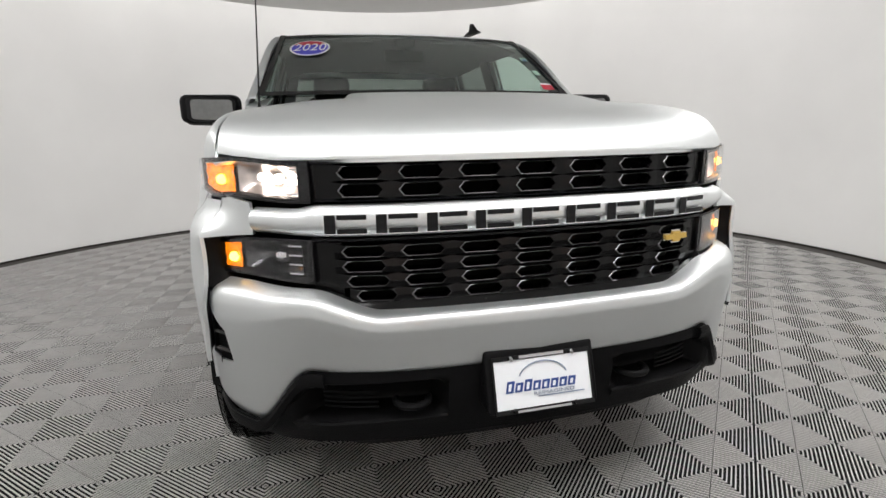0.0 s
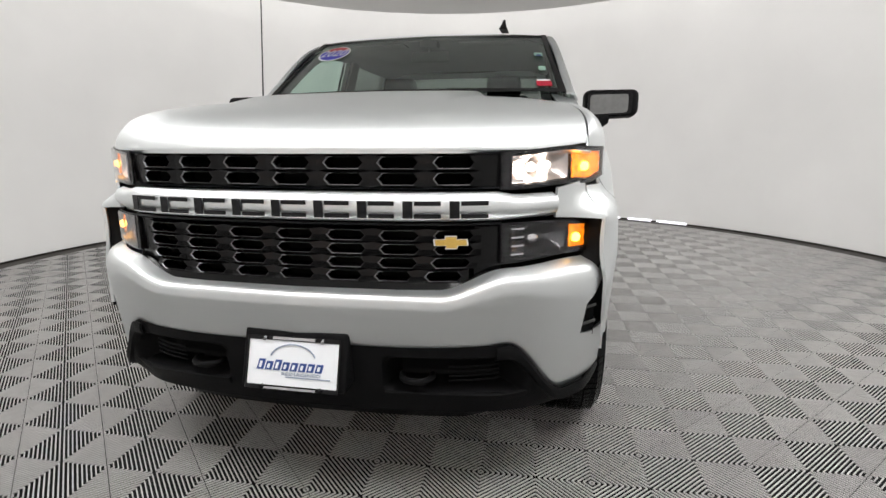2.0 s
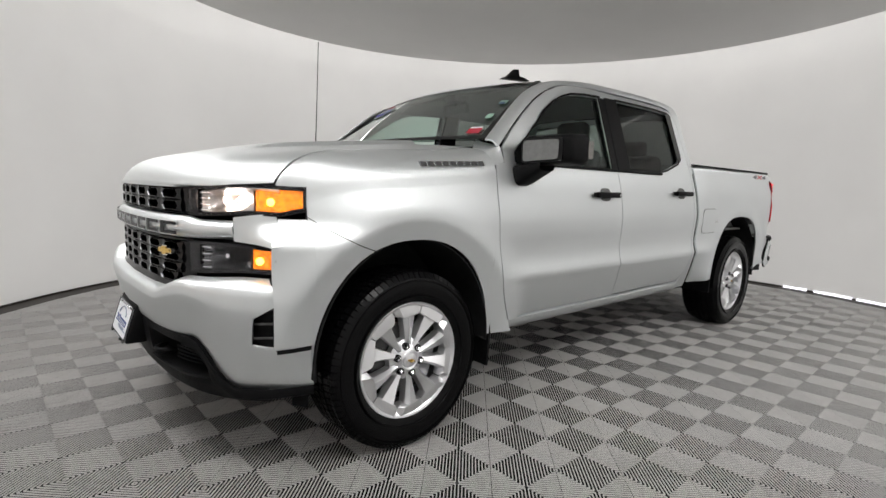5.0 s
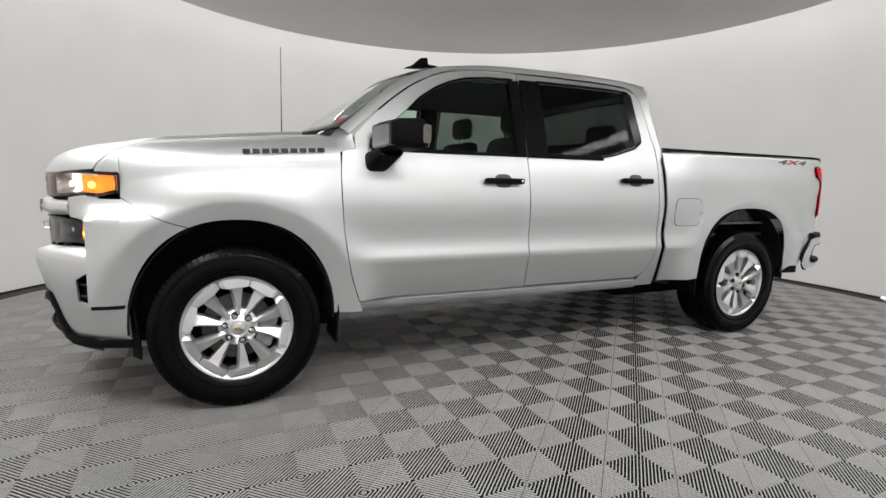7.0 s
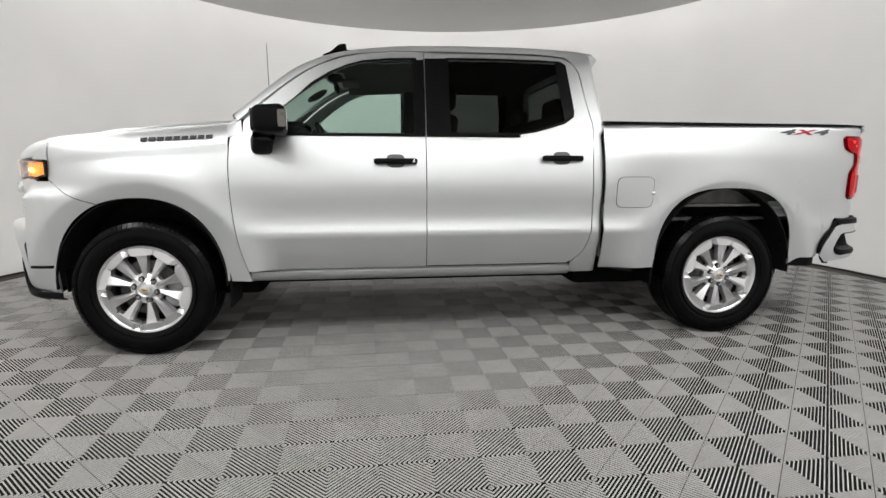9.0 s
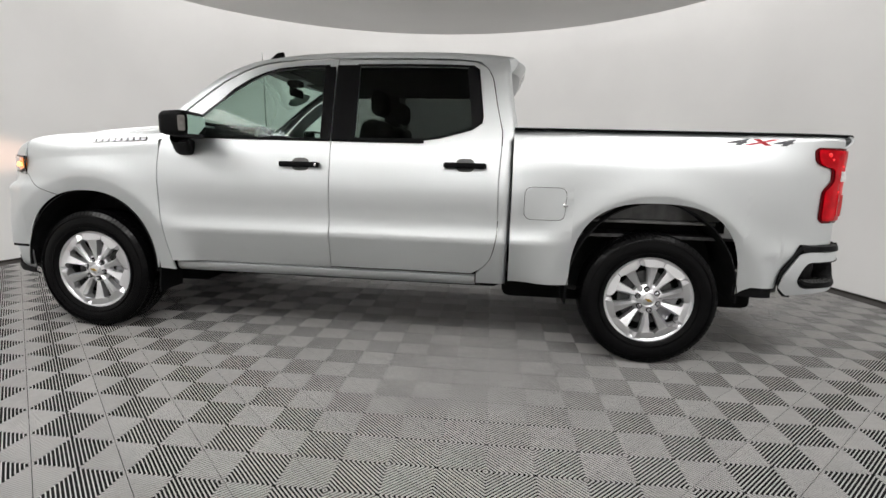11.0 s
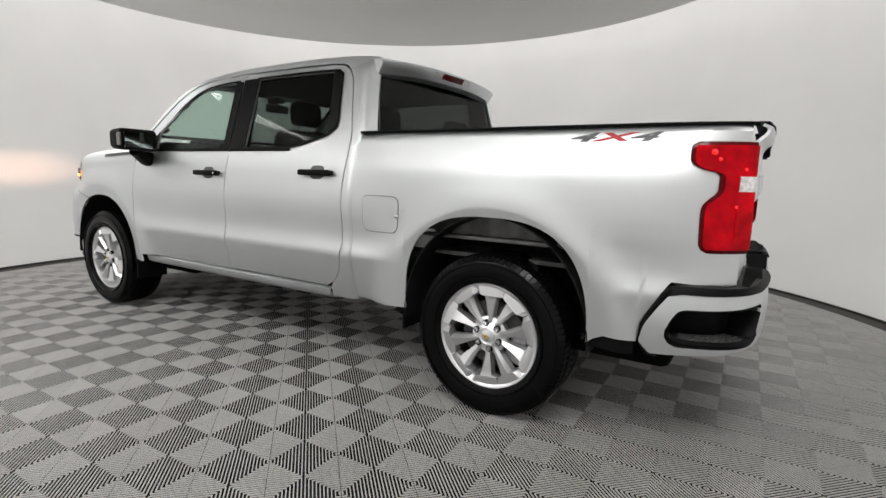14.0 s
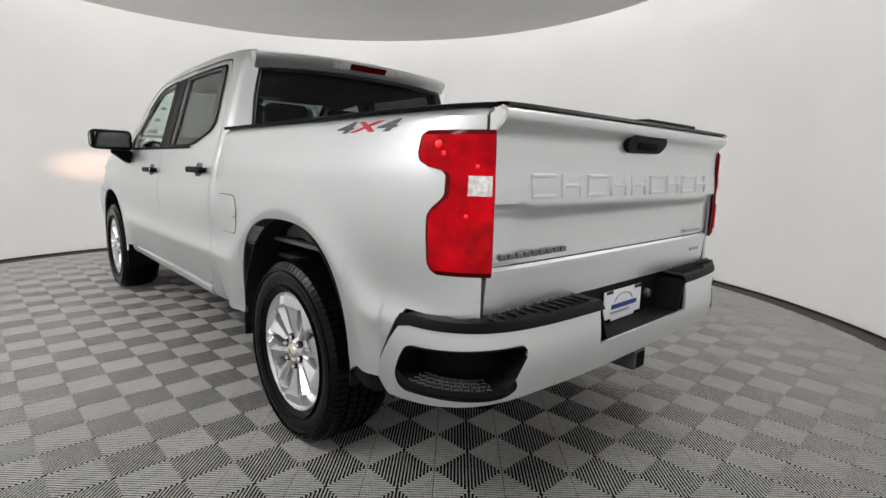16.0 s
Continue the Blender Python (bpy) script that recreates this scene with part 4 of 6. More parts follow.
            part("lamp_bezel", nose_sheet(sgn * (y1 - 0.005), b, 3, 4, zb, zt, lambda y, v: ex(y) + 0.003, 0.008), GLOSS, house)
            # reflector bowl
            ya, yb = y0 + 0.04, y_amber - 0.008
            sa, sb = s_at(ya), s_at(yb)

            def bowl(u, v):
                dep = (1 - (2 * u - 1) ** 2) * (1 - (2 * v - 1) ** 2)
                y = lerp(ya, yb, u)
                return nose(sgn * lerp(sa, sb, u), ex(y) - 0.015 - 0.055 * dep, lerp(zb(y) + 0.012, zt(y) - 0.014, v))
            part("reflector", finish(sheet(14, 8, bowl), 0.003), REFLECT if lit else REFLECT_UNLIT, house, "faceted reflector, darker in the unlit lamps")
            for f, sz in (((0.42, 0.016), (0.72, 0.013)) if lit else ((0.45, 0.022),)):
                y = lerp(ya, yb, f)
                zc = (zb(y) + zt(y)) / 2
                c = nose(sgn * s_at(y), ex(y) - 0.045, zc)
                bm = bmesh.new()
                bmesh.ops.create_uvsphere(bm, u_segments=14, v_segments=8, radius=sz)
                for v in bm.verts:
                    v.co = Vector((v.co.x * 0.55, v.co.y, v.co.z * 0.9)) + c
                part("lamp_bulb", bm, HEADBULB if lit else CHROME, house)
            # vertical ribs inboard
            for k in range(4):
                zr = lerp(zb(y0) + 0.02, zt(y0) - 0.02, k / 3)
                part("lamp_rib", nose_sheet(sgn * (y0 + 0.036), sgn * (y0 + 0.072), 3, 1, lambda y: zr - 0.002, lambda y: zr + 0.002, lambda y, v: -0.008, 0.003), CHROME, house)
            # amber section
            amber = part("amber_lamp", nose_sheet(sgn * y_amber, sgn * (y1 - 0.005), 10, 6, lambda y: zb(y) + 0.012, lambda y: zt(y) - 0.014, lambda y, v: ex(y) - 0.006 - 0.01 * math.sin(v * 25) * 0.2, 0.005), AMBER_ON, house, "lit amber side lamp")
            for f in (0.5,):
                y = lerp(y_amber, y1 - 0.03, f)
                c = nose(sgn * s_at(y), ex(y) - 0.002, (zb(y) + zt(y)) / 2 - 0.006)
                bm = bmesh.new()
                bmesh.ops.create_uvsphere(bm, u_segments=10, v_segments=6, radius=0.015)
                bmesh.ops.translate(bm, verts=bm.verts, vec=c)
                part("amber_bulb", bm, AMBER_HOT, amber)
            lens = part("lamp_lens", nose_sheet(a, b, 18, 4, zb, zt, lambda y, v: ex(y) + 0.012, 0.003), LENS, house, "clear lens")
            lens.visible_shadow = False
    lamp_set(0.615, 0.932, 0.832, lambda y: 1.052 + 0.018 * step(0.65, 0.90, y) + 0.022 * step(0.88, 0.932, y), lambda y: 1.158 + 0.024 * step(0.62, 0.93, y), True, "lit rectangular head lamp with an amber corner")
    lamp_set(0.618, 0.890, 0.826, lambda y: 0.828 + 0.020 * step(0.62, 0.9, y), lambda y: 0.947 - 0.004 * step(0.7, 0.9, y), False, "unlit lower lamp with a lit amber corner")

    # silver piece between the lamps at the corner
    def divider(u, v):
        z = lerp(0.956, 1.048 + 0.036 * u, v)
        xb = -0.584 - 0.048 * (1 - step(0.96, 1.05, z))
        p = nose(-s_at(0.776), 0.008 + 0.004 * v, z)
        q = Vector((xb, -side(xb, z) + 0.001, z))
        c = nose(-s_at(0.835), 0.010 + 0.006 * v, z)
        return (1 - u) ** 2 * p + 2 * u * (1 - u) * c + u * u * q
    pair("lamp_divider", finish(sheet(16, 10, divider), 0.01), PAINT, TRUCK, "silver corner panel between the lamps")

    # bumper
    def top(y):
        return lerp(0.752, 0.812, step(0.44, 0.63, y)) + 0.014 * step(0.66, 0.88, y)

    def low(y):
        return lerp(0.570, 0.397, step(0.63, 0.80, y))

    bulge = curve([(0.0, 0.032), (0.06, 0.050), (0.2, 0.063), (0.45, 0.081), (0.66, 0.097), (0.76, 0.102), (0.86, 0.100), (0.92, 0.090), (0.965, 0.064), (1.0, 0.010)])

    def off(y, v):
        base = bulge(v)
        return base * (0.54 + 0.18 * step(0.25, 0.66, y) - 0.30 * step(0.84, 0.95, y))
    def skin(u, v):
        zg = lerp(0.397, 0.79, v)
        w = lerp(-1, 1, u)
        end = s_at(float(np.interp(zg, [0.40, 0.530, 0.548, 0.562, 0.660, 0.720, 0.80], [0.942, 0.942, 0.938, 0.832, 0.838, 0.896, 0.898])))
        s = math.copysign(lerp(0, s_at(0.828), abs(w) / 0.88) if abs(w) < 0.88 else lerp(s_at(0.828), end, (abs(w) - 0.88) / 0.12), w)
        y = float(np.interp(abs(s), _arc, _dense[:, 1]))
        return nose(s, off(y, v), lerp(low(y), top(y), v))
    bumper = part("front_bumper", finish(sheet(180, 54, skin), 0.01), PAINT, TRUCK, "silver painted front bumper")
    pair("end_gap", finish(sheet(4, 1, lambda u, v: (lerp(-0.640, -0.488, u), -lerp(0.870, 0.940, u), lerp(0.52, 0.58, v))), 0.006), BLACK, bumper)
    pair("end_cap", finish(sheet(4, 4, lambda u, v: (lerp(-0.452, -0.462, v), -lerp(0.82, 0.936, u), lerp(0.40, 0.54, v))), 0.008), BLACK, bumper)
    # black seam along the foot of the fender, back to the arch
    def seam(u, v):
        x, z = lerp(-0.622, -0.49, u), 0.562 + 0.016 * (v - 0.5)
        return (x, -side(x, z) - 0.001, z)
    pair("fender_seam", finish(sheet(12, 2, seam), 0.004), BLACK, bumper)
    # black strip along the lower edge of the bumper, back to the arch
    def strip(u, v):
        s = lerp(s_at(0.60), s_at(0.942), u)
        y = float(np.interp(s, _arc, _dense[:, 1]))
        o = 0.052 * (1 - 0.62 * step(0.845, 0.955, y))
        return nose(-s, o - [0.030, 0.006, 0.0, 0.004][round(v * 3)], low(y) + [-0.046, -0.034, -0.012, 0.004][round(v * 3)])
    pair("lower_strip", finish(sheet(30, 3, strip), 0.008), BLACK, bumper)
    # black side vents with ribs
    def vent(u, v):
        z = lerp(0.555, 0.955, v)
        f = step(0.76, 0.84, z)
        return (lerp(lerp(-0.690, -0.590, f), lerp(-0.606, -0.622, f), u), -lerp(lerp(0.822, 0.872, f), lerp(0.924, 0.942, f), u), z)
    vents = pair("side_vent", finish(sheet(6, 8, vent), 0.006), BLACK, bumper, "black side vent")
    for k in range(4):
        z = 0.60 + 0.055 * k
        bm = sheet(4, 1, lambda u, v: (lerp(-0.694, -0.626, u), -lerp(0.850, 0.928, u), z + 0.008 * v + 0.008 * u))
        pair("vent_rib", finish(bm, 0.006), STEEL, vents)

    # lower black fascia with two openings
    def f_top(y):
        return low(y) + 0.006

    def f_low(y):
        return 0.348 - 0.018 * step(0.5, 0.85, y)

    def opening(y, v):
        return step(0.265, 0.31, y) * (1 - step(0.63, 0.70, y)) * step(0.34, 0.44, v) * (1 - step(0.74, 0.83, v))

    def f_off(y, v):
        base = lerp(-0.030, 0.018, v) + 0.014 * math.sin(v * 3.1) + 0.020 * step(0.3, 0.75, y)
        return base - 0.11 * opening(y, v)
    fascia = part("lower_fascia", nose_sheet(-0.865, 0.865, 130, 26, f_low, f_top, f_off, 0.006), BLACK, TRUCK, "black plastic lower fascia with two openings", sharp=0.8)
    for sgn in (-1, 1):
        # satin lip round the opening, tow hook, mesh bars
        lip = nose_sheet(sgn * 0.27, sgn * 0.70, 20, 2, lambda y: 0.405 - 0.010 * step(0.5, 0.64, y), lambda y: 0.428 - 0.010 * step(0.5, 0.64, y), lambda y, v: 0.002 + 0.010 * v + 0.014 * step(0.3, 0.6, y), 0.01)
        part("fascia_lip", lip, BLACK, fascia)
        hook = [nose(sgn * s_at(0.37 + 0.05 * math.cos(t)), -0.03 + 0.05 * math.sin(t), 0.468) for t in np.linspace(-0.2, 3.34, 12)]
        part("tow_hook", tube(hook, 0.011, 8), BLACK, fascia, "dark steel tow hook")
        for k in range(4):
            z = 0.452 + 0.014 * k
            part("mesh_bar", nose_sheet(sgn * 0.47, sgn * 0.63, 6, 1, lambda y: z, lambda y: z + 0.006, lambda y, v: -0.02, 0.004), BLACK, fascia)
    # air dam under the fascia
    part("air_dam", nose_sheet(-0.80, 0.80, 60, 3, lambda y: 0.285 + 0.04 * step(0.5, 0.8, y), lambda y: 0.37 + 0.025 * step(0.5, 0.85, y), lambda y, v: lerp(-0.11, -0.03, v) + 0.018 * step(0.3, 0.75, y), 0.008), BLACK, fascia)
    pair("air_flap", finish(sheet(5, 3, lambda u, v: (lerp(-0.49, -0.45, u), -lerp(0.80, 0.86, u), lerp(0.265, 0.44, v))), 0.008), BLACK, fascia)

    # licence plate, leaning back a little
    px = -0.988

    def lean(bm):
        for v in bm.verts:
            v.co.x += 0.30 * (v.co.z - 0.464)
        return bm
    holder = part("plate_holder", lean(box((px, -0.172, 0.452), (px + 0.09, 0.172, 0.632), 0.012, 3)), BLACK, TRUCK, "black plate holder")
    part("front_plate", lean(box((px - 0.006, -0.150, 0.464), (px - 0.001, 0.150, 0.607), 0.002, 1)), WHITE, holder, "white dealer plate in a dark frame")

    def prt(y0, y1, z0, z1, m, d=0.0085, slant=0.0):
        bm = box((px - d, y0, z0), (px - d + 0.003, y1, z1))
        for v in bm.verts:
            v.co.y -= slant * (v.co.z - z0)
        part("plate_bar", lean(bm), m, holder, smooth=False)
    for a in (((-0.150, 0.150, 0.600, 0.613), GLOSS), ((-0.150, 0.150, 0.456, 0.468), GLOSS), ((-0.154, -0.148, 0.456, 0.613), GLOSS), ((0.148, 0.154, 0.456, 0.613), GLOSS),
              ((-0.125, 0.02, 0.4935, 0.4955), GREYBLUE)):
        prt(*a[0], a[1])
    # the dealer's name as eight slanted blue blocks, the second word in letters
    for k in range(8):
        y1 = 0.118 - 0.0275 * k
        high = 0.543 if k in (0, 2) else 0.537
        prt(y1 - 0.022, y1, 0.513, high, BLUE, slant=0.25)
        prt(y1 - 0.0150, y1 - 0.0065, 0.518, high - 0.006, WHITE, 0.0092, 0.25)
    bm = text_mesh("REIMAGINED", 0.0165, 0.0, 0.0006)
    for v in bm.verts:
        v.co = Vector((px - 0.0085 - v.co.z, 0.005 - v.co.x * 1.35 - 0.035, 0.5035 + v.co.y * 0.8))
    part("plate_letters", lean(bm), GREYBLUE, holder, "small grey-blue word REIMAGINED", smooth=False)
    prt(-0.07, 0.07, 0.603, 0.611, SILVERBAR, 0.0095)
    prt(-0.08, 0.09, 0.458, 0.464, SILVERBAR, 0.0095)
    arcp = [(px - 0.0085 + 0.30 * (0.080 + 0.046 * math.sin(t)), 0.075 * math.cos(t), 0.544 + 0.046 * math.sin(t)) for t in np.linspace(0.25, 2.9, 18)]
    part("plate_arc", tube(arcp, 0.0022, 6), GREYBLUE, holder)
    for y in (-0.095, 0.095):
        for z in (0.605, 0.464):
            bm = turned([(0.0001, -0.004), (0.006, -0.004), (0.007, 0.0), (0.007, 0.006)], 12)
            bmesh.ops.transform(bm, matrix=pose(px - 0.012 + 0.30 * (z - 0.464), y, z, 0, 0, -90), verts=bm.verts)
            part("plate_screw", bm, CHROME if z > 0.5 else GLOSS, holder)


# ---- rear end ----
def tail_side(x, z, d):
    return (x, -side(x, z) - d, z)


def build_rear():
    # tail lamps: notched outline over the corner
    def corner(a, z, d):
        """a: 0 at the front edge on the side, 1 at the inner edge on the back."""
        if a < 0.62:
            x = lerp(4.565, 4.80, a / 0.62)
            return Vector((x, -side(x, z) - d, z))
        t = (a - 0.62) / 0.38
        x, y = 4.80, side(4.80, z)
        return Vector((x + 0.018 * t + d * 0.8, -(lerp(y, y - 0.022, t)) - d * 0.5, z))

    left = curve([(0.925, 0.33), (0.940, 0.265), (0.965, 0.238), (1.09, 0.232), (1.110, 0.24), (1.130, 0.27), (1.165, 0.36), (1.180, 0.375), (1.225, 0.375), (1.243, 0.345), (1.256, 0.21), (1.275, 0.12), (1.300, 0.092), (1.340, 0.090), (1.355, 0.11), (1.366, 0.17)])

    def lamp(u, v, d=0.012):
        z = lerp(0.926, 1.364, v)
        a = lerp(left(z), 1.0, u)
        e = 1 - max(abs(2 * v - 1) ** 10, (1 - u) ** 10)
        return corner(a, z, d * (0.35 + 0.65 * e))
    lamps = pair("tail_lamp", finish(sheet(16, 44, lamp), 0.006), RED_DARK, TRUCK, "lit red tail lamp with a clear reversing window")

    def inset(u0, u1, z0, z1, d, rise=0.004):
        def fn(u, v):
            z = lerp(z0, z1, v)
            a0 = left(z)
            return corner(lerp(lerp(a0, 1.0, u0), lerp(a0, 1.0, u1), u), z, d + rise * math.sin(math.pi * u) * math.sin(math.pi * v))
        return finish(sheet(10, 12, fn), 0.003)
    pair("tail_lens", inset(0.055, 0.95, 1.252, 1.350, 0.0165), RED_LENS, lamps, "lit red lens")
    pair("tail_lens", inset(0.06, 0.95, 0.942, 1.128, 0.0165), RED_LENS, lamps, "lit red lens")
    pair("tail_lens", inset(0.09, 0.95, 1.118, 1.262, 0.0160, 0.002), RED_LENS, lamps)
    pair("inner_lens", inset(0.42, 0.80, 0.968, 1.095, 0.0255, 0.002), RED_DEEP, lamps)
    pair("reverse_lens", inset(0.30, 0.76, 1.172, 1.231, 0.0245, 0.003), CLEAR_TAIL, lamps, "clear reversing lens")
    for f, z, r in ((0.24, 1.322, 0.012), (0.30, 1.295, 0.008), (0.50, 1.258, 0.006), (0.40, 1.112, 0.006)):
        bm = bmesh.new()
        bmesh.ops.create_uvsphere(bm, u_segments=10, v_segments=6, radius=r)
        c = corner(lerp(left(z), 1, f), z, 0.016)
        bmesh.ops.translate(bm, verts=bm.verts, vec=c)
        pair("tail_bulb", bm, RED_HOT, lamps)
    # silver surround of the lamp on the bed side, recessed
    # tailgate
    gz = curve([(0.80, 4.800), (0.90, 4.808), (0.940, 4.812), (0.948, 4.796), (0.98, 4.794), (1.05, 4.796), (1.095, 4.802), (1.145, 4.834), (1.18, 4.834), (1.28, 4.826), (1.335, 4.826), (1.365, 4.838), (1.392, 4.864), (1.412, 4.871), (1.428, 4.866), (1.438, 4.84)])

    def gate(u, v):
        w = 2 * u - 1
        z = 0.80 + 0.636 * v
        flat = 1 - step(0.80, 0.90, abs(w))
        x = lerp(4.812, gz(z), 0.35 + 0.65 * flat) if 0.95 < z < 1.14 else gz(z)
        return (x - 0.012 * w ** 14 + 0.010 * (1 - w * w), w * 0.842, z)
    gate_ob = part("tailgate", finish(sheet(48, 64, gate), 0.012), PAINT, TRUCK, "closed silver tailgate with embossed bars", sharp=0.9)
    # embossed bars in place of lettering
    for k in range(9):
        y0 = -0.69 + k * 0.1545
        if k in (0, 2, 5, 7):
            rows = ((0, 1, 0.0, 0.16), (0, 1, 0.84, 1.0), (0, 0.14, 0.16, 0.84))
        else:
            rows = ((0, 0.15, 0.0, 1.0), (0.85, 1.0, 0.0, 1.0), (0.15, 0.85, 0.42, 0.58))
        for a0, a1, b0, b1 in rows:
            lo, hi = (y0 + 0.125 * a0, 1.162 + 0.078 * b0), (y0 + 0.125 * a1, 1.162 + 0.078 * b1)
            x = 4.8405 + 0.010 * (1 - (y0 / 0.83) ** 2)
            part("embossed_bar", box((x - 0.012, lo[0], lo[1]), (x - 0.0005, hi[0], hi[1]), 0.003, 2), PAINT, gate_ob)
    for k in range(9):
        y0 = -0.795 + k * 0.040
        part("name_bar", box((4.806, y0, 0.970), (4.812, y0 + 0.031, 0.989), 0.001, 1), NAME_BAR, gate_ob, smooth=False)
    for k in range(6):
        y0 = 0.55 + k * 0.030
        part("name_bar", box((4.806, y0, 0.966), (4.814, y0 + 0.022, 0.978), 0.001, 1), SILVERBAR, gate_ob, smooth=False)
    for k in range(3):
        part("name_bar", box((4.812, 0.62 + k * 0.035, 0.872), (4.820, 0.645 + k * 0.035, 0.886), 0.001, 1), SILVERBAR, gate_ob, smooth=False)
    part("gate_seam", finish(sheet(40, 1, lambda u, v: (gz(0.95) + 0.003 - 0.012 * (2 * u - 1) ** 14 + 0.010 * (1 - (2 * u - 1) ** 2), (2 * u - 1) * 0.83, 0.946 + 0.005 * v)), 0.002), GAP, gate_ob)
    # handle
    hd = rounded([(-0.165, 1.362), (-0.12, 1.394), (0.13, 1.394), (0.165, 1.366), (0.125, 1.325), (-0.125, 1.322)], 0.03, 4)
    h = part("tailgate_handle", prism(hd, lambda a, b, d: (4.872 - d - 0.25 * (1.394 - b), a, b), 0.05), BLACK, gate_ob, "black tailgate handle")
    part("handle_recess", box((4.852, -0.075, 1.335), (4.868, 0.075, 1.365), 0.006), GAP, h)
    part("gate_cap", finish(sheet(30, 3, lambda u, v: (lerp(4.80, [4.80, 4.83, 4.862, 4.872][round(v * 3)], 1) - 0.012 * (2 * u - 1) ** 14 + 0.01 * (1 - (2 * u - 1) ** 2), (2 * u - 1) * 0.835, [1.438, 1.445, 1.443, 1.430][round(v * 3)]))), BLACK, gate_ob)
    part("gate_cap", box((4.79, -0.02, 1.442), (4.868, 0.42, 1.456), 0.006, 2), BLACK, gate_ob)

    # bumper: plan from the middle round to the side
    bx = [4.915, 4.912, 4.900, 4.880, 4.835, 4.765, 4.68, 4.58, 4.47, 4.40]
    by = [0.0, 0.36, 0.60, 0.75, 0.87, 0.945, 0.985, 1.0, 1.003, 0.998]
    cx, cy = curve(list(zip(range(10), bx))), curve(list(zip(range(10), by)))

    def tail(t, off, z, sgn):
        e = 0.05
        tx, ty = cx(min(t + e, 9)) - cx(max(t - e, 0)), cy(min(t + e, 9)) - cy(max(t - e, 0))
        n = math.hypot(tx, ty) or 1
        return Vector((cx(t) + off * ty / n, sgn * (cy(t) - off * tx / n), z))

    def b_top(t):
        return float(np.interp(t, [0, 6.6, 7.1, 7.35, 7.80, 7.9, 8.0], [0.762, 0.758, 0.745, 0.705, 0.620, 0.59, 0.55]))

    def b_low(t):
        return float(np.interp(t, [0, 2.5, 4.0, 6.0, 7.2, 7.55, 7.75, 8.0], [0.545, 0.545, 0.530, 0.512, 0.498, 0.494, 0.51, 0.54]))

    def hole_z1(t):
        return float(np.interp(t, [2.92, 3.05, 6.45, 6.70, 6.90, 7.12], [0.690, 0.708, 0.694, 0.684, 0.650, 0.592]))

    def hole_z0(t):
        return float(np.interp(t, [2.92, 3.30, 3.75, 6.70, 6.95, 7.12], [0.684, 0.596, 0.560, 0.546, 0.556, 0.586]))

    for sgn in (-1, 1):
        # silver skin round the step opening, and the middle low beam under the plate
        def skin(t0, t1, z0, z1, nt, nz, bulge=0.012):
            def fn(u, v):
                t = lerp(t0, t1, u)
                return tail(t, bulge * math.sin(math.pi * min(max((lerp(z0(t), z1(t), v) - 0.50) / 0.28, 0), 1)), lerp(z0(t), z1(t), v), sgn)
            return finish(sheet(nt, nz, fn), 0.010)
        o = part("rear_bumper", skin(1.0, 2.92, b_low, b_top, 18, 10), PAINT, TRUCK, "silver rear bumper with a corner step")
        part("bumper_skin", skin(2.92, 7.12, lambda t: hole_z1(t) + 0.002, b_top, 84, 5), PAINT, o)
        part("bumper_skin", skin(2.92, 7.12, b_low, lambda t: hole_z0(t) - 0.002, 84, 5), PAINT, o)
        part("bumper_skin", skin(7.12, 8.0, b_low, b_top, 16, 10), PAINT, o)
        part("bumper_skin", skin(0.0, 1.0, b_low, lambda t: 0.640, 8, 5), PAINT, o)
        part("notch_side", finish(sheet(4, 6, lambda u, v: (lerp(4.80, 4.915, u), sgn * (lerp(0.30, 0.362, v)), lerp(0.635, 0.775, v))), 0.008), BLACK, o)
        # black trim round the front edge of the skin
        edge_o = [(4.66, 0.794), (4.60, 0.794), (4.570, 0.788), (4.545, 0.760), (4.505, 0.690), (4.468, 0.620), (4.462, 0.570), (4.472, 0.520), (4.500, 0.486), (4.540, 0.482)]
        edge_i = [(4.66, 0.756), (4.61, 0.754), (4.575, 0.744), (4.556, 0.728), (4.522, 0.672), (4.488, 0.608), (4.482, 0.568), (4.490, 0.530), (4.510, 0.500), (4.540, 0.494)]

        def trim(u, v):
            k = u * 9
            i = min(int(k), 8)
            a, b = [[lerp(e[i][j], e[i + 1][j], k - i) for j in range(2)] for e in (edge_o, edge_i)]
            x, z = lerp(a[0], b[0], v), lerp(a[1], b[1], v)
            y = float(np.interp(x, bx[::-1], by[::-1]))
            return (x, sgn * (y - 0.004 + 0.008 * math.sin(math.pi * v)), z)
        part("bumper_trim", finish(sheet(36, 4, trim), 0.012), BLACK, o, "black plastic edge trim")
        # black step pocket: rim, walls and back
        def rim(u, v):
            a = 2 * math.pi * u
            q = 0.5 - 0.5 * math.cos(a)
            t = lerp(2.95, 7.08, q)
            z = (hole_z1 if a < math.pi else hole_z0)(t)
            mid = (hole_z0(t) + hole_z1(t)) / 2
            d, shrink = [(0.014, 1.04), (0.010, 0.97), (-0.020, 0.90), (-0.100, 0.84)][round(v * 3)]
            return tail(lerp(5.0, t, 0.985 if v > 0.5 else 1.0), d, mid + (z - mid) * shrink, sgn)
        part("step_pocket", finish(sheet(96, 3, rim), 0.004), BLACK, o, "black corner step pocket")
        part("pocket_back", finish(sheet(40, 4, lambda u, v: tail(lerp(2.98, 7.05, u), -0.098, lerp(hole_z0(lerp(2.98, 7.05, u)), hole_z1(lerp(2.98, 7.05, u)), v), sgn)), 0.004), BLACK, o)
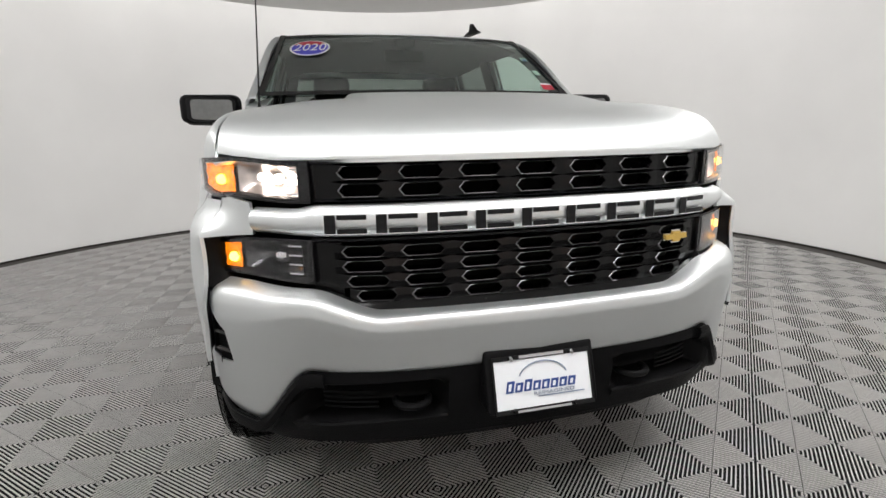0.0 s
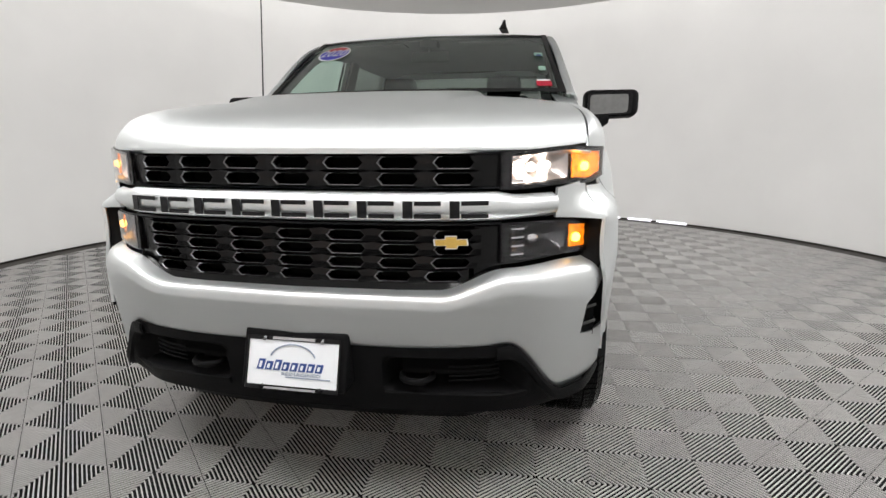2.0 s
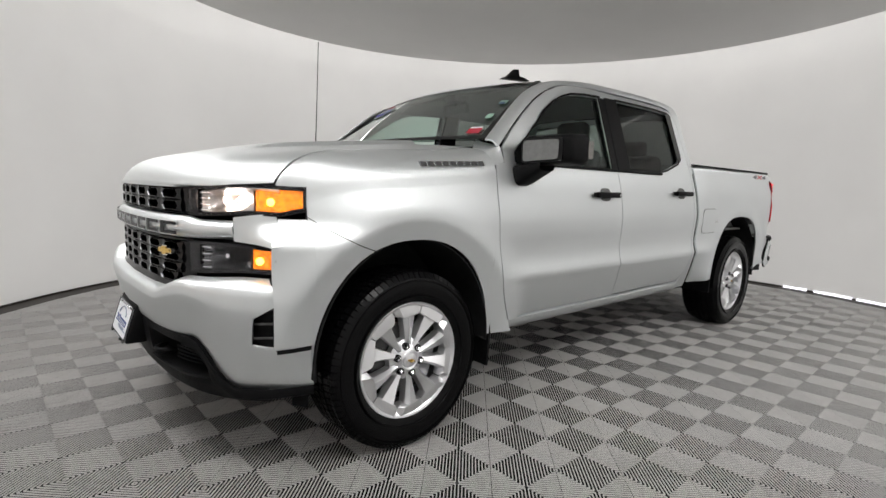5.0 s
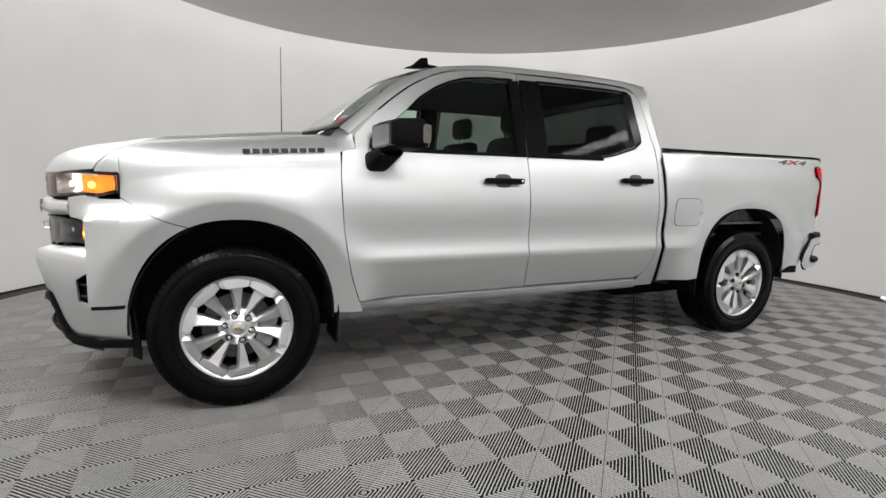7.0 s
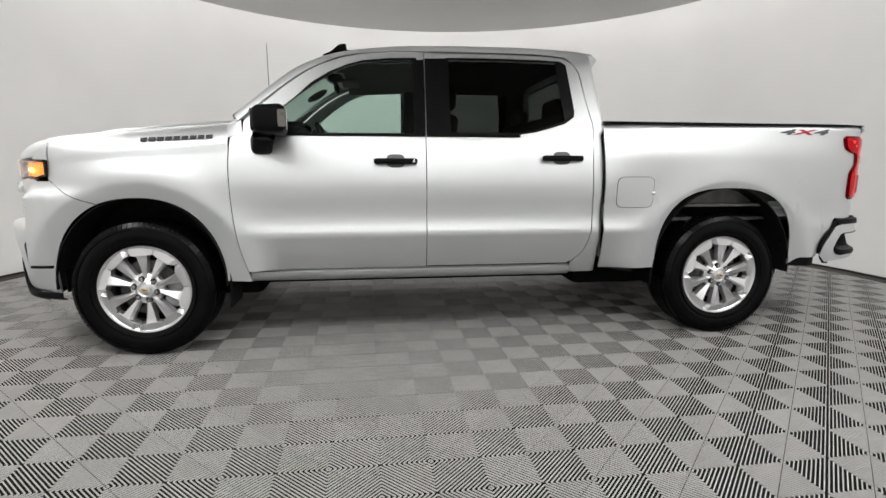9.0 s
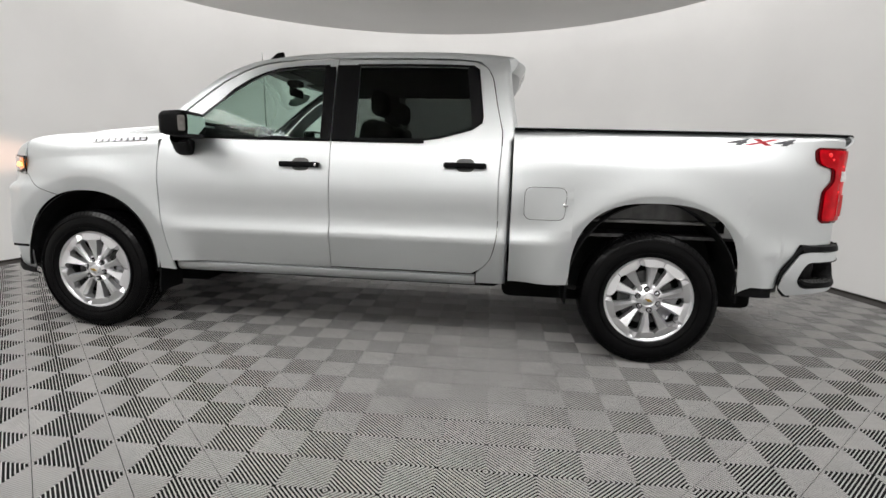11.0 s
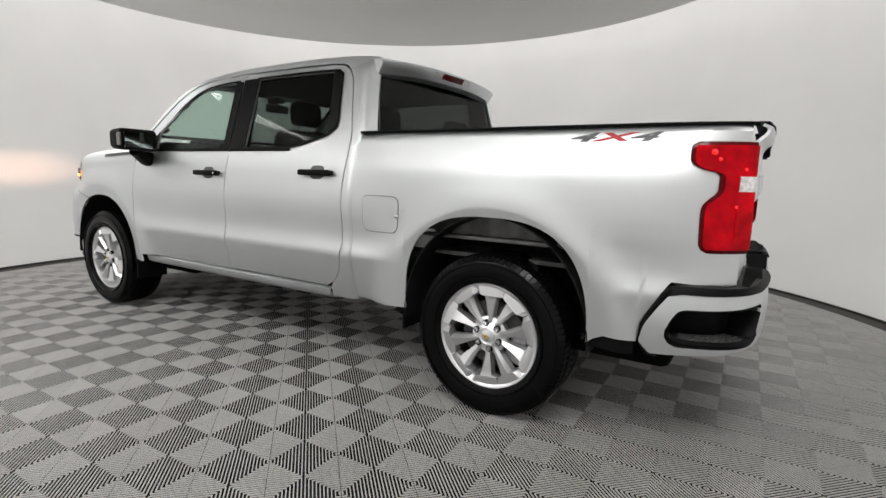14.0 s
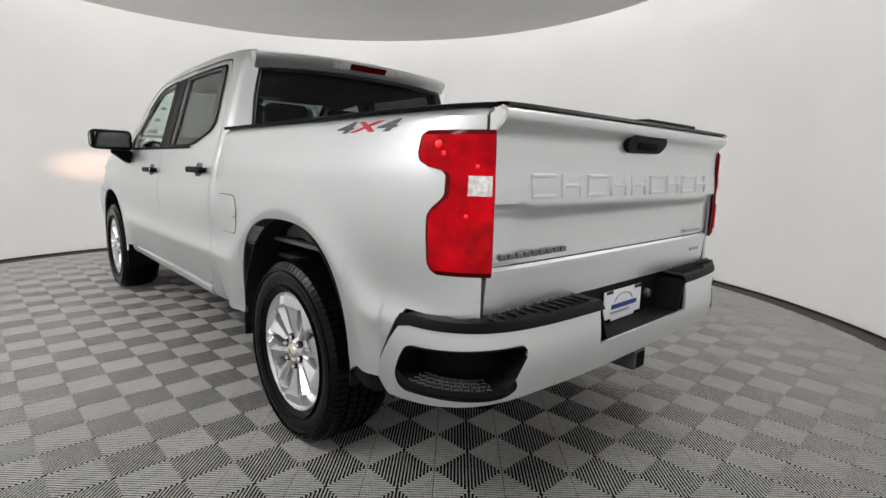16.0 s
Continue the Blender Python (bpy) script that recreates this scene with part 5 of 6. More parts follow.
        tread = part("step_tread", finish(sheet(36, 4, lambda u, v: tail(lerp(3.45, 6.95, u), lerp(-0.098, 0.012, v), 0.572 + 0.012 * abs(2 * u - 1) ** 6, sgn)), 0.010), BLACK, o)
        part("tread_lip", finish(sheet(48, 4, lambda u, v: tail(lerp(3.20, 7.02, u), 0.016 - 0.005 * abs(2 * v - 1), lerp(0.545, 0.577, v) + 0.026 * abs(2 * u - 1) ** 8, sgn)), 0.006), BLACK, o)
        for i in range(18):
            for j in range(4):
                u = (i + 0.5 + 0.5 * (j % 2)) / 19
                c = tail(lerp(3.7, 6.8, u), lerp(-0.080, -0.006, j / 3), 0.58, sgn)
                part("tread_stud", box((-0.009, -0.003, 0.0), (0.009, 0.003, 0.007), 0.0015, 1, m=pose(c.x, c.y, 0.571, 0, 0, 40 if (i + j) % 2 else -40)), STEEL, tread, smooth=False)
        # black pad on top with ribs
        def pad(u, v):
            t = lerp(0.95, 7.0, u)
            inn = Vector((4.79 if t < 4 else lerp(4.79, 4.60, step(4, 7.0, t)), sgn * min(cy(t), 0.93 if t > 4.5 else 9), 0.800))
            p = tail(t, 0.013, b_top(t) + 0.004, sgn)
            return p.lerp(inn, v * 0.98) + Vector((0, 0, 0.030 * math.sin(min(v * 9, 1.57)) * (1 - v)))
        p = part("step_pad", finish(sheet(44, 12, pad), 0.008), BLACK, o, "ribbed black step pad")
        for k in range(11):
            yy = sgn * (0.40 + 0.045 * k)
            xe = 4.905 - 0.004 * k * (k > 5)
            part("pad_rib", box((4.818, yy - 0.003, 0.790), (xe - 0.016, yy + 0.003, 0.8045), 0.002, 1), GLOSS, p, smooth=False)
            part("pad_stud", box((4.806, yy + 0.012, 0.796), (4.816, yy + 0.022, 0.8075), 0.002, 1), STEEL, p, smooth=False)
        part("bumper_back", finish(sheet(30, 3, lambda u, v: tail(lerp(0, 7.6, u), -0.12, lerp(0.53, 0.77, v), sgn)), 0.006), GAP, o)
    # plate recess, plate, hitch
    rec = part("plate_recess", box((4.78, -0.355, 0.628), (4.800, 0.355, 0.800), 0.004, 1), BLACK, TRUCK, "black plate recess in the rear bumper")
    part("recess_shelf", box((4.78, -0.36, 0.622), (4.918, 0.36, 0.640), 0.006, 2), BLACK, rec)
    part("rear_plate", box((4.806, -0.153, 0.642), (4.811, 0.153, 0.772), 0.002, 1), WHITE, rec, "white dealer plate")
    for (y0, y1, z0, z1), m in (((-0.095, 0.11, 0.693, 0.712), BLUE), ((-0.10, 0.05, 0.676, 0.682), GREYBLUE), ((-0.14, -0.09, 0.760, 0.772), GLOSS), ((0.09, 0.15, 0.758, 0.772), GLOSS), ((-0.14, -0.10, 0.643, 0.655), GLOSS), ((0.10, 0.15, 0.643, 0.655), GLOSS)):
        part("plate_bar", box((4.811, y0, z0), (4.8135, y1, z1)), m, rec, smooth=False)
    part("plate_arc", tube([(4.8125, 0.075 * math.cos(t), 0.712 + 0.042 * math.sin(t)) for t in np.linspace(0.25, 2.9, 16)], 0.002, 6), GREYBLUE, rec)
    for y, m in ((0.22, STEEL), (-0.24, GLOSS)):
        bm = turned([(0.0001, -0.012), (0.014, -0.012), (0.020, -0.006), (0.022, 0.01)], 16)
        bmesh.ops.transform(bm, matrix=pose(4.808, y, 0.715, 0, 0, 90), verts=bm.verts)
        part("socket", bm, m, rec)
    part("marker_lamp", box((4.862, 0.327, 0.690), (4.876, 0.335, 0.706), 0.003), material("pink_marker", (0.8, 0.35, 0.3), 0.3, emit=(1, 0.45, 0.35), power=1.2, grain=0.05), rec)
    hitch = box((4.72, -0.045, 0.445), (4.905, 0.045, 0.530), 0.008, 2)
    hb = part("tow_hitch", hitch, STEEL, TRUCK, "dark steel tow hitch receiver")
    part("hitch_mouth", box((4.885, -0.032, 0.456), (4.9075, 0.032, 0.519)), GAP, hb, smooth=False)
    part("hitch_crossbar", box((4.66, -0.5, 0.50), (4.74, 0.5, 0.57), 0.01), STEEL, hb)


# ---- wheels ----
def spoke(k):
    """One of ten faceted blades between hub and rim, facing -y; they lean together in pairs and widen until they meet at the rim."""
    bm = bmesh.new()
    sgn = 1 if k % 2 else -1
    a = k * math.pi / 5
    rings = []
    for r, da, hw, rise, lean in ((0.055, 0.03, 0.0175, 0.003, 0.0), (0.083, 0.03, 0.0140, 0.006, 0.10), (0.100, 0.03, 0.0145, 0.008, 0.2), (0.140, 0.028, 0.0208, 0.013, 0.35), (0.180, 0.022, 0.0275, 0.019, 0.50),
                                  (0.206, 0.018, 0.0320, 0.022, 0.60), (0.210, 0.012, 0.0640, 0.022, 0.64), (0.214, 0.0, 0.0672, 0.021, 0.66), (0.240, 0.0, 0.0755, 0.014, 0.72), (0.259, 0.0, 0.0816, 0.004, 0.74)):
        c = a - sgn * da
        rad, tan = Vector((math.cos(c), 0, math.sin(c))), Vector((-math.sin(c), 0, math.cos(c)))
        p = rad * r + Vector((0, 0.004 - 0.060 * (r - 0.055), 0))
        near, far = p - tan * sgn * hw, p + tan * sgn * hw
        ridge = p + tan * (sgn * hw * lean) - Vector((0, rise, 0))
        deep = Vector((0, 0.050, 0))
        rings.append([bm.verts.new(q) for q in (near + deep, near + Vector((0, 0.002, 0)), ridge, far + Vector((0, 0.007, 0)), far + deep)])
    for r0, r1 in zip(rings, rings[1:]):
        for i in range(4):
            bm.faces.new((r0[i], r0[i + 1], r1[i + 1], r1[i]))
        bm.faces.new((r0[4], r0[0], r1[0], r1[4]))
    bm.faces.new(rings[-1])
    bmesh.ops.recalc_face_normals(bm, faces=bm.faces)
    return bm


def build_wheels():
    first = {}
    for x in WHEELS_X:
        for sgn in (-1, 1):
            hub = turned([(0.034, -0.004), (0.045, -0.010), (0.062, 0.000), (0.078, 0.012), (0.095, 0.020), (0.098, 0.05)], 48)
            w = part("wheel", hub, ALLOY, TRUCK, "bright ten-spoke alloy wheel with six lugs", sharp=0.5)
            w.matrix_basis = pose(x, sgn * 0.962, HUB_Z, 0, (15 if x == 0 else 20), 0 if sgn < 0 else 180)
            def sub(name, bm, mat, label="", **kw):
                return part(name, bm, mat, w, label, **kw)
            sub("rim", turned([(0.240, 0.012), (0.250, -0.004), (0.258, -0.013), (0.268, -0.016), (0.273, -0.010), (0.270, 0.02)], 72), ALLOY)
            for k in range(10):
                sub("spoke", spoke(k), ALLOY, sharp=0.3)
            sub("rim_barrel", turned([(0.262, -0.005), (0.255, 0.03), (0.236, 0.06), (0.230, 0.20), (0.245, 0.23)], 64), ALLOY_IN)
            # tyre
            R = R_TYRE
            tp = [(0.266, 0.005), (0.268, -0.012), (0.285, -0.024), (0.315, -0.036), (0.350, -0.038), (0.378, -0.033), (0.395, -0.022), (0.400, -0.010), (R - 0.011, 0.012), (R - 0.009, 0.04), (R - 0.009, 0.19), (R - 0.011, 0.222), (0.400, 0.245), (0.378, 0.268), (0.32, 0.272), (0.27, 0.24)]
            ty = sub("tyre", turned(tp, 96), RUBBER, "black all-terrain tyre", sharp=0.5)
            # tread blocks and shoulder lugs
            bm = bmesh.new()
            for k in range(84):
                a = 6.2831853 * k / 84
                for y0, y1, sk in ((-0.012, 0.030, 0.0), (0.040, 0.078, 0.02), (0.088, 0.126, -0.02), (0.136, 0.174, 0.02), (0.184, 0.232, 0.0)):
                    b = bmesh.new()
                    bmesh.ops.create_cube(b, size=1)
                    shoulder = y0 < 0
                    for v in b.verts:
                        out = v.co.z > 0
                        rr = (R + 0.002 if out else R - 0.014) - (0.013 if (v.co.y < 0 and shoulder) or (v.co.y > 0 and y1 > 0.2) else 0)
                        aa = a + sk + v.co.x * 0.060
                        v.co = Vector((rr * math.cos(aa), lerp(y0, y1, v.co.y + 0.5), rr * math.sin(aa)))
                    add_raw(bm, b)
                # shoulder lug running down on to the sidewall
                b = bmesh.new()
                bmesh.ops.create_cube(b, size=1)
                for v in b.verts:
                    rr = lerp(0.383, R - 0.006, v.co.z + 0.5)
                    yy = (-0.0335 if v.co.z < 0 else -0.015) if v.co.y < 0 else 0.004
                    aa = a + v.co.x * 0.062
                    v.co = Vector((rr * math.cos(aa), yy, rr * math.sin(aa)))
                add_raw(bm, b)
            sub("tread", bm, RUBBER, smooth=False)
            # raised rings on the sidewall
            for r in (0.300, 0.372):
                sub("sidewall_ring", turned([(r - 0.003, -0.030), (r - 0.002, -0.0405), (r + 0.002, -0.0405), (r + 0.003, -0.030)], 72), RUBBER)
            # lugs and cap
            for k in range(6):
                a = k * math.pi / 3
                bm = turned([(0.0001, -0.016), (0.007, -0.016), (0.0105, -0.010), (0.0105, 0.012)], 6)
                bmesh.ops.translate(bm, verts=bm.verts, vec=(0.066 * math.cos(a), -0.006, 0.066 * math.sin(a)))
                sub("lug_nut", bm, CHROME, smooth=False)
                bm = turned([(0.0115, -0.003), (0.017, -0.004), (0.018, 0.012)], 16)
                bmesh.ops.translate(bm, verts=bm.verts, vec=(0.066 * math.cos(a), -0.003, 0.066 * math.sin(a)))
                sub("lug_seat", bm, GLOSS)
            sub("centre_cap", turned([(0.0001, -0.022), (0.020, -0.021), (0.030, -0.016), (0.034, -0.006), (0.036, 0.01)], 32), ALLOY)
            pts = [(-0.020, -0.004), (-0.008, -0.004), (-0.007, -0.008), (0.007, -0.008), (0.006, -0.004), (0.020, -0.004), (0.020, 0.004), (0.008, 0.004), (0.007, 0.008), (-0.007, 0.008), (-0.006, 0.004), (-0.020, 0.004)]
            sub("cap_badge", prism(pts, lambda a, b, d: (a, -0.0245 + d, b), 0.004), GOLD, smooth=False)
            sub("brake_disc", turned([(0.06, 0.06), (0.172, 0.06), (0.172, 0.085), (0.06, 0.085)], 48), STEEL)
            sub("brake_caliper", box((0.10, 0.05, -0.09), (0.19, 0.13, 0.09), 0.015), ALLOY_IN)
            sub("hub_back", turned([(0.0001, 0.10), (0.225, 0.11), (0.228, 0.13)], 40), GAP)


def add_raw(bm, b):
    """Copies the faces of one mesh into another."""
    idx = {v: bm.verts.new(v.co) for v in b.verts}
    for f in b.faces:
        bm.faces.new([idx[v] for v in f.verts])
    b.free()


# ---- wheel wells and underside ----
def build_underside():
    for k, x in enumerate(WHEELS_X):
        def well(u, v):
            a = lerp(-0.05, math.pi + 0.05, u)
            r = 0.52 if k == 0 else 0.565
            return (x + r * math.cos(a) * (0.93 if k == 0 else 0.90), -lerp(0.985, 0.60, v), HUB_Z + 0.04 + r * math.sin(a))
        pair("wheel_well", finish(sheet(30, 4, well), 0.006), LINER, TRUCK, "black wheel well liner")
        bm = finish(sheet(8, 6, lambda u, v: (lerp(x - 0.55, x + 0.55, u), -0.60, lerp(0.40, 1.05, v))), 0.01)
        pair("well_wall", bm, LINER, TRUCK)
    # pressed inner wall seen over the rear wheel
    bm = sheet(20, 6, lambda u, v: (lerp(3.34, 4.16, u), -0.845 + 0.012 * math.sin(u * 25), lerp(0.90, 1.06, v)))
    iw = pair("inner_wall", finish(bm, 0.006), INNER, TRUCK, "grey pressed inner bed wall")
    bm = box((3.30, -0.90, 0.880), (4.12, -0.85, 0.898), 0.004)
    pair("inner_flange", bm, INNER, iw)
    # mud flaps
    for x0, x1 in ((0.500, 0.522), (3.240, 3.244)):
        bm = finish(sheet(4, 8, lambda u, v: (lerp(x0, x1, v), -lerp(0.74, 0.985, u), lerp(0.285 if x0 < 1 else 0.36, 0.60, v))), 0.012)
        pair("mud_flap", bm, BLACK, TRUCK, "black mud flap")
    # black valance behind the rear wheel
    bm = finish(sheet(10, 3, lambda u, v: (lerp(4.232, 4.445, u), -side(lerp(4.232, 4.445, u), 0.5) + 0.012, lerp(0.468, 0.535, v))), 0.012)
    pair("rear_valance", bm, BLACK, TRUCK, "black valance behind the wheel")
    # underbody as plain black blocks, set low to keep light from beneath the truck
    part("floor_pan", box((0.55, -0.56, 0.33), (2.84, 0.56, 0.56), 0.06), GAP, TRUCK)
    part("rear_crossmember", box((2.84, -0.56, 0.27), (4.55, 0.58, 0.50), 0.05), GAP, TRUCK)
    part("engine_cover", box((-0.6, -0.56, 0.26), (0.6, 0.56, 0.55), 0.05), GAP, TRUCK)
    for y in (-0.50, 0.50):
        part("frame_rail", box((-0.6, y - 0.05, 0.40), (4.70, y + 0.05, 0.52), 0.015), STEEL, TRUCK)
    for x in WHEELS_X:
        part("axle", tube([(x, -0.75, HUB_Z), (x, 0.75, HUB_Z)], 0.045, 12), STEEL, TRUCK)
    bm = bmesh.new()
    bmesh.ops.create_uvsphere(bm, u_segments=16, v_segments=10, radius=0.15)
    bmesh.ops.translate(bm, verts=bm.verts, vec=(3.72, 0.05, HUB_Z))
    part("differential", bm, STEEL, TRUCK)
    for y in (-0.55, 0.55):
        part("leaf_spring", tube([(3.05, y, 0.42), (3.4, y, 0.36), (3.745, y, 0.33), (4.1, y, 0.37), (4.42, y, 0.45)], 0.022, 8), STEEL, TRUCK)
    part("exhaust", tube([(0.9, 0.3, 0.38), (2.4, 0.32, 0.36), (3.1, 0.40, 0.40), (3.6, 0.62, 0.58), (4.2, 0.70, 0.48), (4.45, 0.80, 0.44)], 0.035, 10), STEEL, TRUCK)
    part("fuel_tank", box((1.5, -0.44, 0.32), (2.7, -0.05, 0.50), 0.05), GAP, TRUCK)
    part("spare_wheel", turned([(0.02, 0.0), (0.36, 0.0), (0.36, 0.02), (0.02, 0.02)], 24), GAP, TRUCK).matrix_basis = pose(4.3, 0, 0.50, 90, 0, 0)


# ---- inside the cab ----
def build_interior():
    part("cabin_floor", box((0.6, -0.82, 0.60), (2.80, 0.82, 0.66), 0.02), CABIN, TRUCK)
    dash = box((0.52, -0.80, 1.02), (0.98, 0.80, 1.40), 0.07, 4)
    for v in dash.verts:
        if v.co.x < 0.7:
            v.co.z += 0.02
    part("dashboard", dash, CABIN, TRUCK, "dark dashboard")
    part("instrument_hood", box((0.72, -0.62, 1.37), (0.93, -0.22, 1.44), 0.03, 3), CABIN, TRUCK)
    part("centre_screen", box((0.93, -0.12, 1.22), (0.97, 0.14, 1.40), 0.015), GLOSS, TRUCK)
    # steering wheel
    m = pose(1.08, -0.42, 1.27, 0, -28, 0)
    ringp = [m @ Vector((0, 0.185 * math.cos(t), 0.185 * math.sin(t))) for t in np.linspace(0, 6.2832, 33)]
    sw = part("steering_wheel", tube(ringp, 0.016, 8, caps=False), CABIN, TRUCK, "black steering wheel")
    part("steering_hub", box((-0.03, -0.075, -0.06), (0.03, 0.075, 0.06), 0.02, 3, m=m), CABIN, sw)
    for a in (0.1, math.pi - 0.1, -math.pi / 2):
        part("steering_spoke", tube([m @ Vector((0, 0.05 * math.cos(a), 0.05 * math.sin(a))), m @ Vector((0, 0.18 * math.cos(a), 0.18 * math.sin(a)))], 0.014, 6), CABIN, sw)
    part("steering_column", tube([m @ Vector((-0.02, 0, 0)), m @ Vector((-0.25, 0, -0.02))], 0.05, 10), CABIN, sw)
    # inside mirror
    im = part("inside_mirror", box((1.09, -0.125, 1.700), (1.115, 0.125, 1.765), 0.014, 3), CABIN, TRUCK, "inside rear-view mirror")
    part("mirror_stem", tube([(1.10, 0, 1.755), (1.07, 0, 1.80)], 0.012, 8), CABIN, im)
    part("camera_pod", box((1.04, -0.06, 1.775), (1.15, 0.06, 1.825), 0.02, 2), CABIN, im)
    # front seats
    for y in (-0.42, 0.42):
        s = part("front_seat", box((1.30, y - 0.26, 0.66), (1.82, y + 0.26, 0.98), 0.07, 4), CABIN, TRUCK, "black cloth front seat")
        b = box((1.72, y - 0.25, 0.92), (1.87, y + 0.25, 1.50), 0.065, 4)
        for v in b.verts:
            v.co.x += 0.30 * (v.co.z - 0.92) * 0.6
        part("seat_back", b, CABIN, s)
        part("head_rest", box((1.86, y - 0.135, 1.53), (1.96, y + 0.135, 1.70), 0.05, 4), CABIN, s)
        for dy in (-0.05, 0.05):
            part("head_rest_post", tube([(1.88, y + dy, 1.44), (1.91, y + dy, 1.58)], 0.008, 6), CHROME, s)
    part("centre_console", box((1.05, -0.14, 0.66), (1.80, 0.14, 1.02), 0.05, 3), CABIN, TRUCK)
    # rear bench
    s = part("rear_bench", box((2.18, -0.74, 0.66), (2.66, 0.74, 1.00), 0.07, 4), CABIN, TRUCK, "black cloth rear bench")
    part("seat_back", box((2.58, -0.74, 0.92), (2.72, 0.74, 1.50), 0.06, 4), CABIN, s)
    for y in (-0.46, 0.46):
        part("head_rest", box((2.63, y - 0.14, 1.46), (2.73, y + 0.14, 1.62), 0.045, 4), CABIN, s)
    # roof lining and door linings
    part("roof_lining", finish(sheet(10, 10, lambda u, v: (lerp(1.16, 2.80, u), lerp(-0.765, 0.765, v), 1.842 + 0.020 * step(0, 0.4, u) - 0.012 * (2 * v - 1) ** 2 - 0.055 * (2 * v - 1) ** 8)), 0.008), CABIN_GREY, TRUCK, "grey roof lining")
    for x0, x1 in ((0.62, 1.66), (1.76, 2.70)):
        pair("door_lining", box((x0, -0.90, 0.62), (x1, -0.83, 1.335), 0.03, 3), CABIN, TRUCK)
    pair("pillar_lining", finish(outline([[(1.655, 1.34), (1.655, 1.82), (1.80, 1.82), (1.84, 1.34)]], lambda a, b: (a, -green(b) + 0.04, b)), 0.02), CABIN, TRUCK)
    pair("pillar_lining", finish(outline([[(2.62, 1.80), (2.66, 1.40), (2.83, 1.38), (2.80, 1.82)]], lambda a, b: (a, -green(b) + 0.03, b)), 0.015), CABIN, TRUCK)
    for y in (-0.39, 0.39):
        part("sun_visor", box((1.12, y - 0.21, 1.808), (1.26, y + 0.21, 1.822), 0.006), CABIN_GREY, TRUCK)


build_front()
build_rear()
build_wheels()
build_underside()
build_interior()

for ob in list(bpy.data.objects):
    if ob.type == "MESH" and ob.data.materials and ob.data.materials[0] in (SCREEN, DOOR_GLASS, PRIVACY):
        ob.visible_shadow = False


# the cab stands a little taller towards its roof, and its back a little further out
for ob in list(bpy.data.objects):
    top = ob.parent
    while top and top.parent:
        top = top.parent
    if ob.type == "MESH" and top is TRUCK:
        for v in ob.data.vertices:
            if v.co.z > 1.5:
                rise = step(1.5, 1.85, v.co.z)
                v.co.z += 0.012 * rise
                v.co.x += 0.014 * rise * step(2.5, 2.8, v.co.x)

# head lamps throw their light forward on the wall
for sgn in (-1, 1):
    lamp = bpy.data.lights.new("head_lamp_beam", "SPOT")
    lamp.energy, lamp.color, lamp.spot_size, lamp.spot_blend, lamp.shadow_soft_size = 105, (1.0, 0.58, 0.40), radians(26), 1.0, 0.05
    ob = new("head_lamp_beam", lamp)
    ob.matrix_world = look((-0.86, sgn * 0.72, 1.105), (-2.62, sgn * 0.66, 1.16)) @ Matrix.Diagonal((2.0, 0.65, 1.0, 1.0))


# ---- floor tiles ----
T_TILE, A_TILE = 0.28313, radians(46.12)
NODE = (-0.0499, 0.0631)
RIBS, RIB_W, RIB_D = 20, 0.0041, 0.0044


def tile_bars():
    """Bars of one tile about its middle: from each edge ribs run square to it, as far as the diagonals."""
    h = T_TILE / 2
    p = T_TILE / RIBS
    out = []
    for q in range(4):
        c, s = (1, 0, -1, 0)[q], (0, 1, 0, -1)[q]
        for k in range(RIBS):
            x = -h + (k + 0.5) * p
            a, b = (x, -h + 0.0013), (x, -abs(x) - 0.0005)
            if b[1] - a[1] > 0.004:
                out.append(((c * a[0] - s * a[1], s * a[0] + c * a[1]), (c * b[0] - s * b[1], s * b[0] + c * b[1]), RIB_W))
    return out


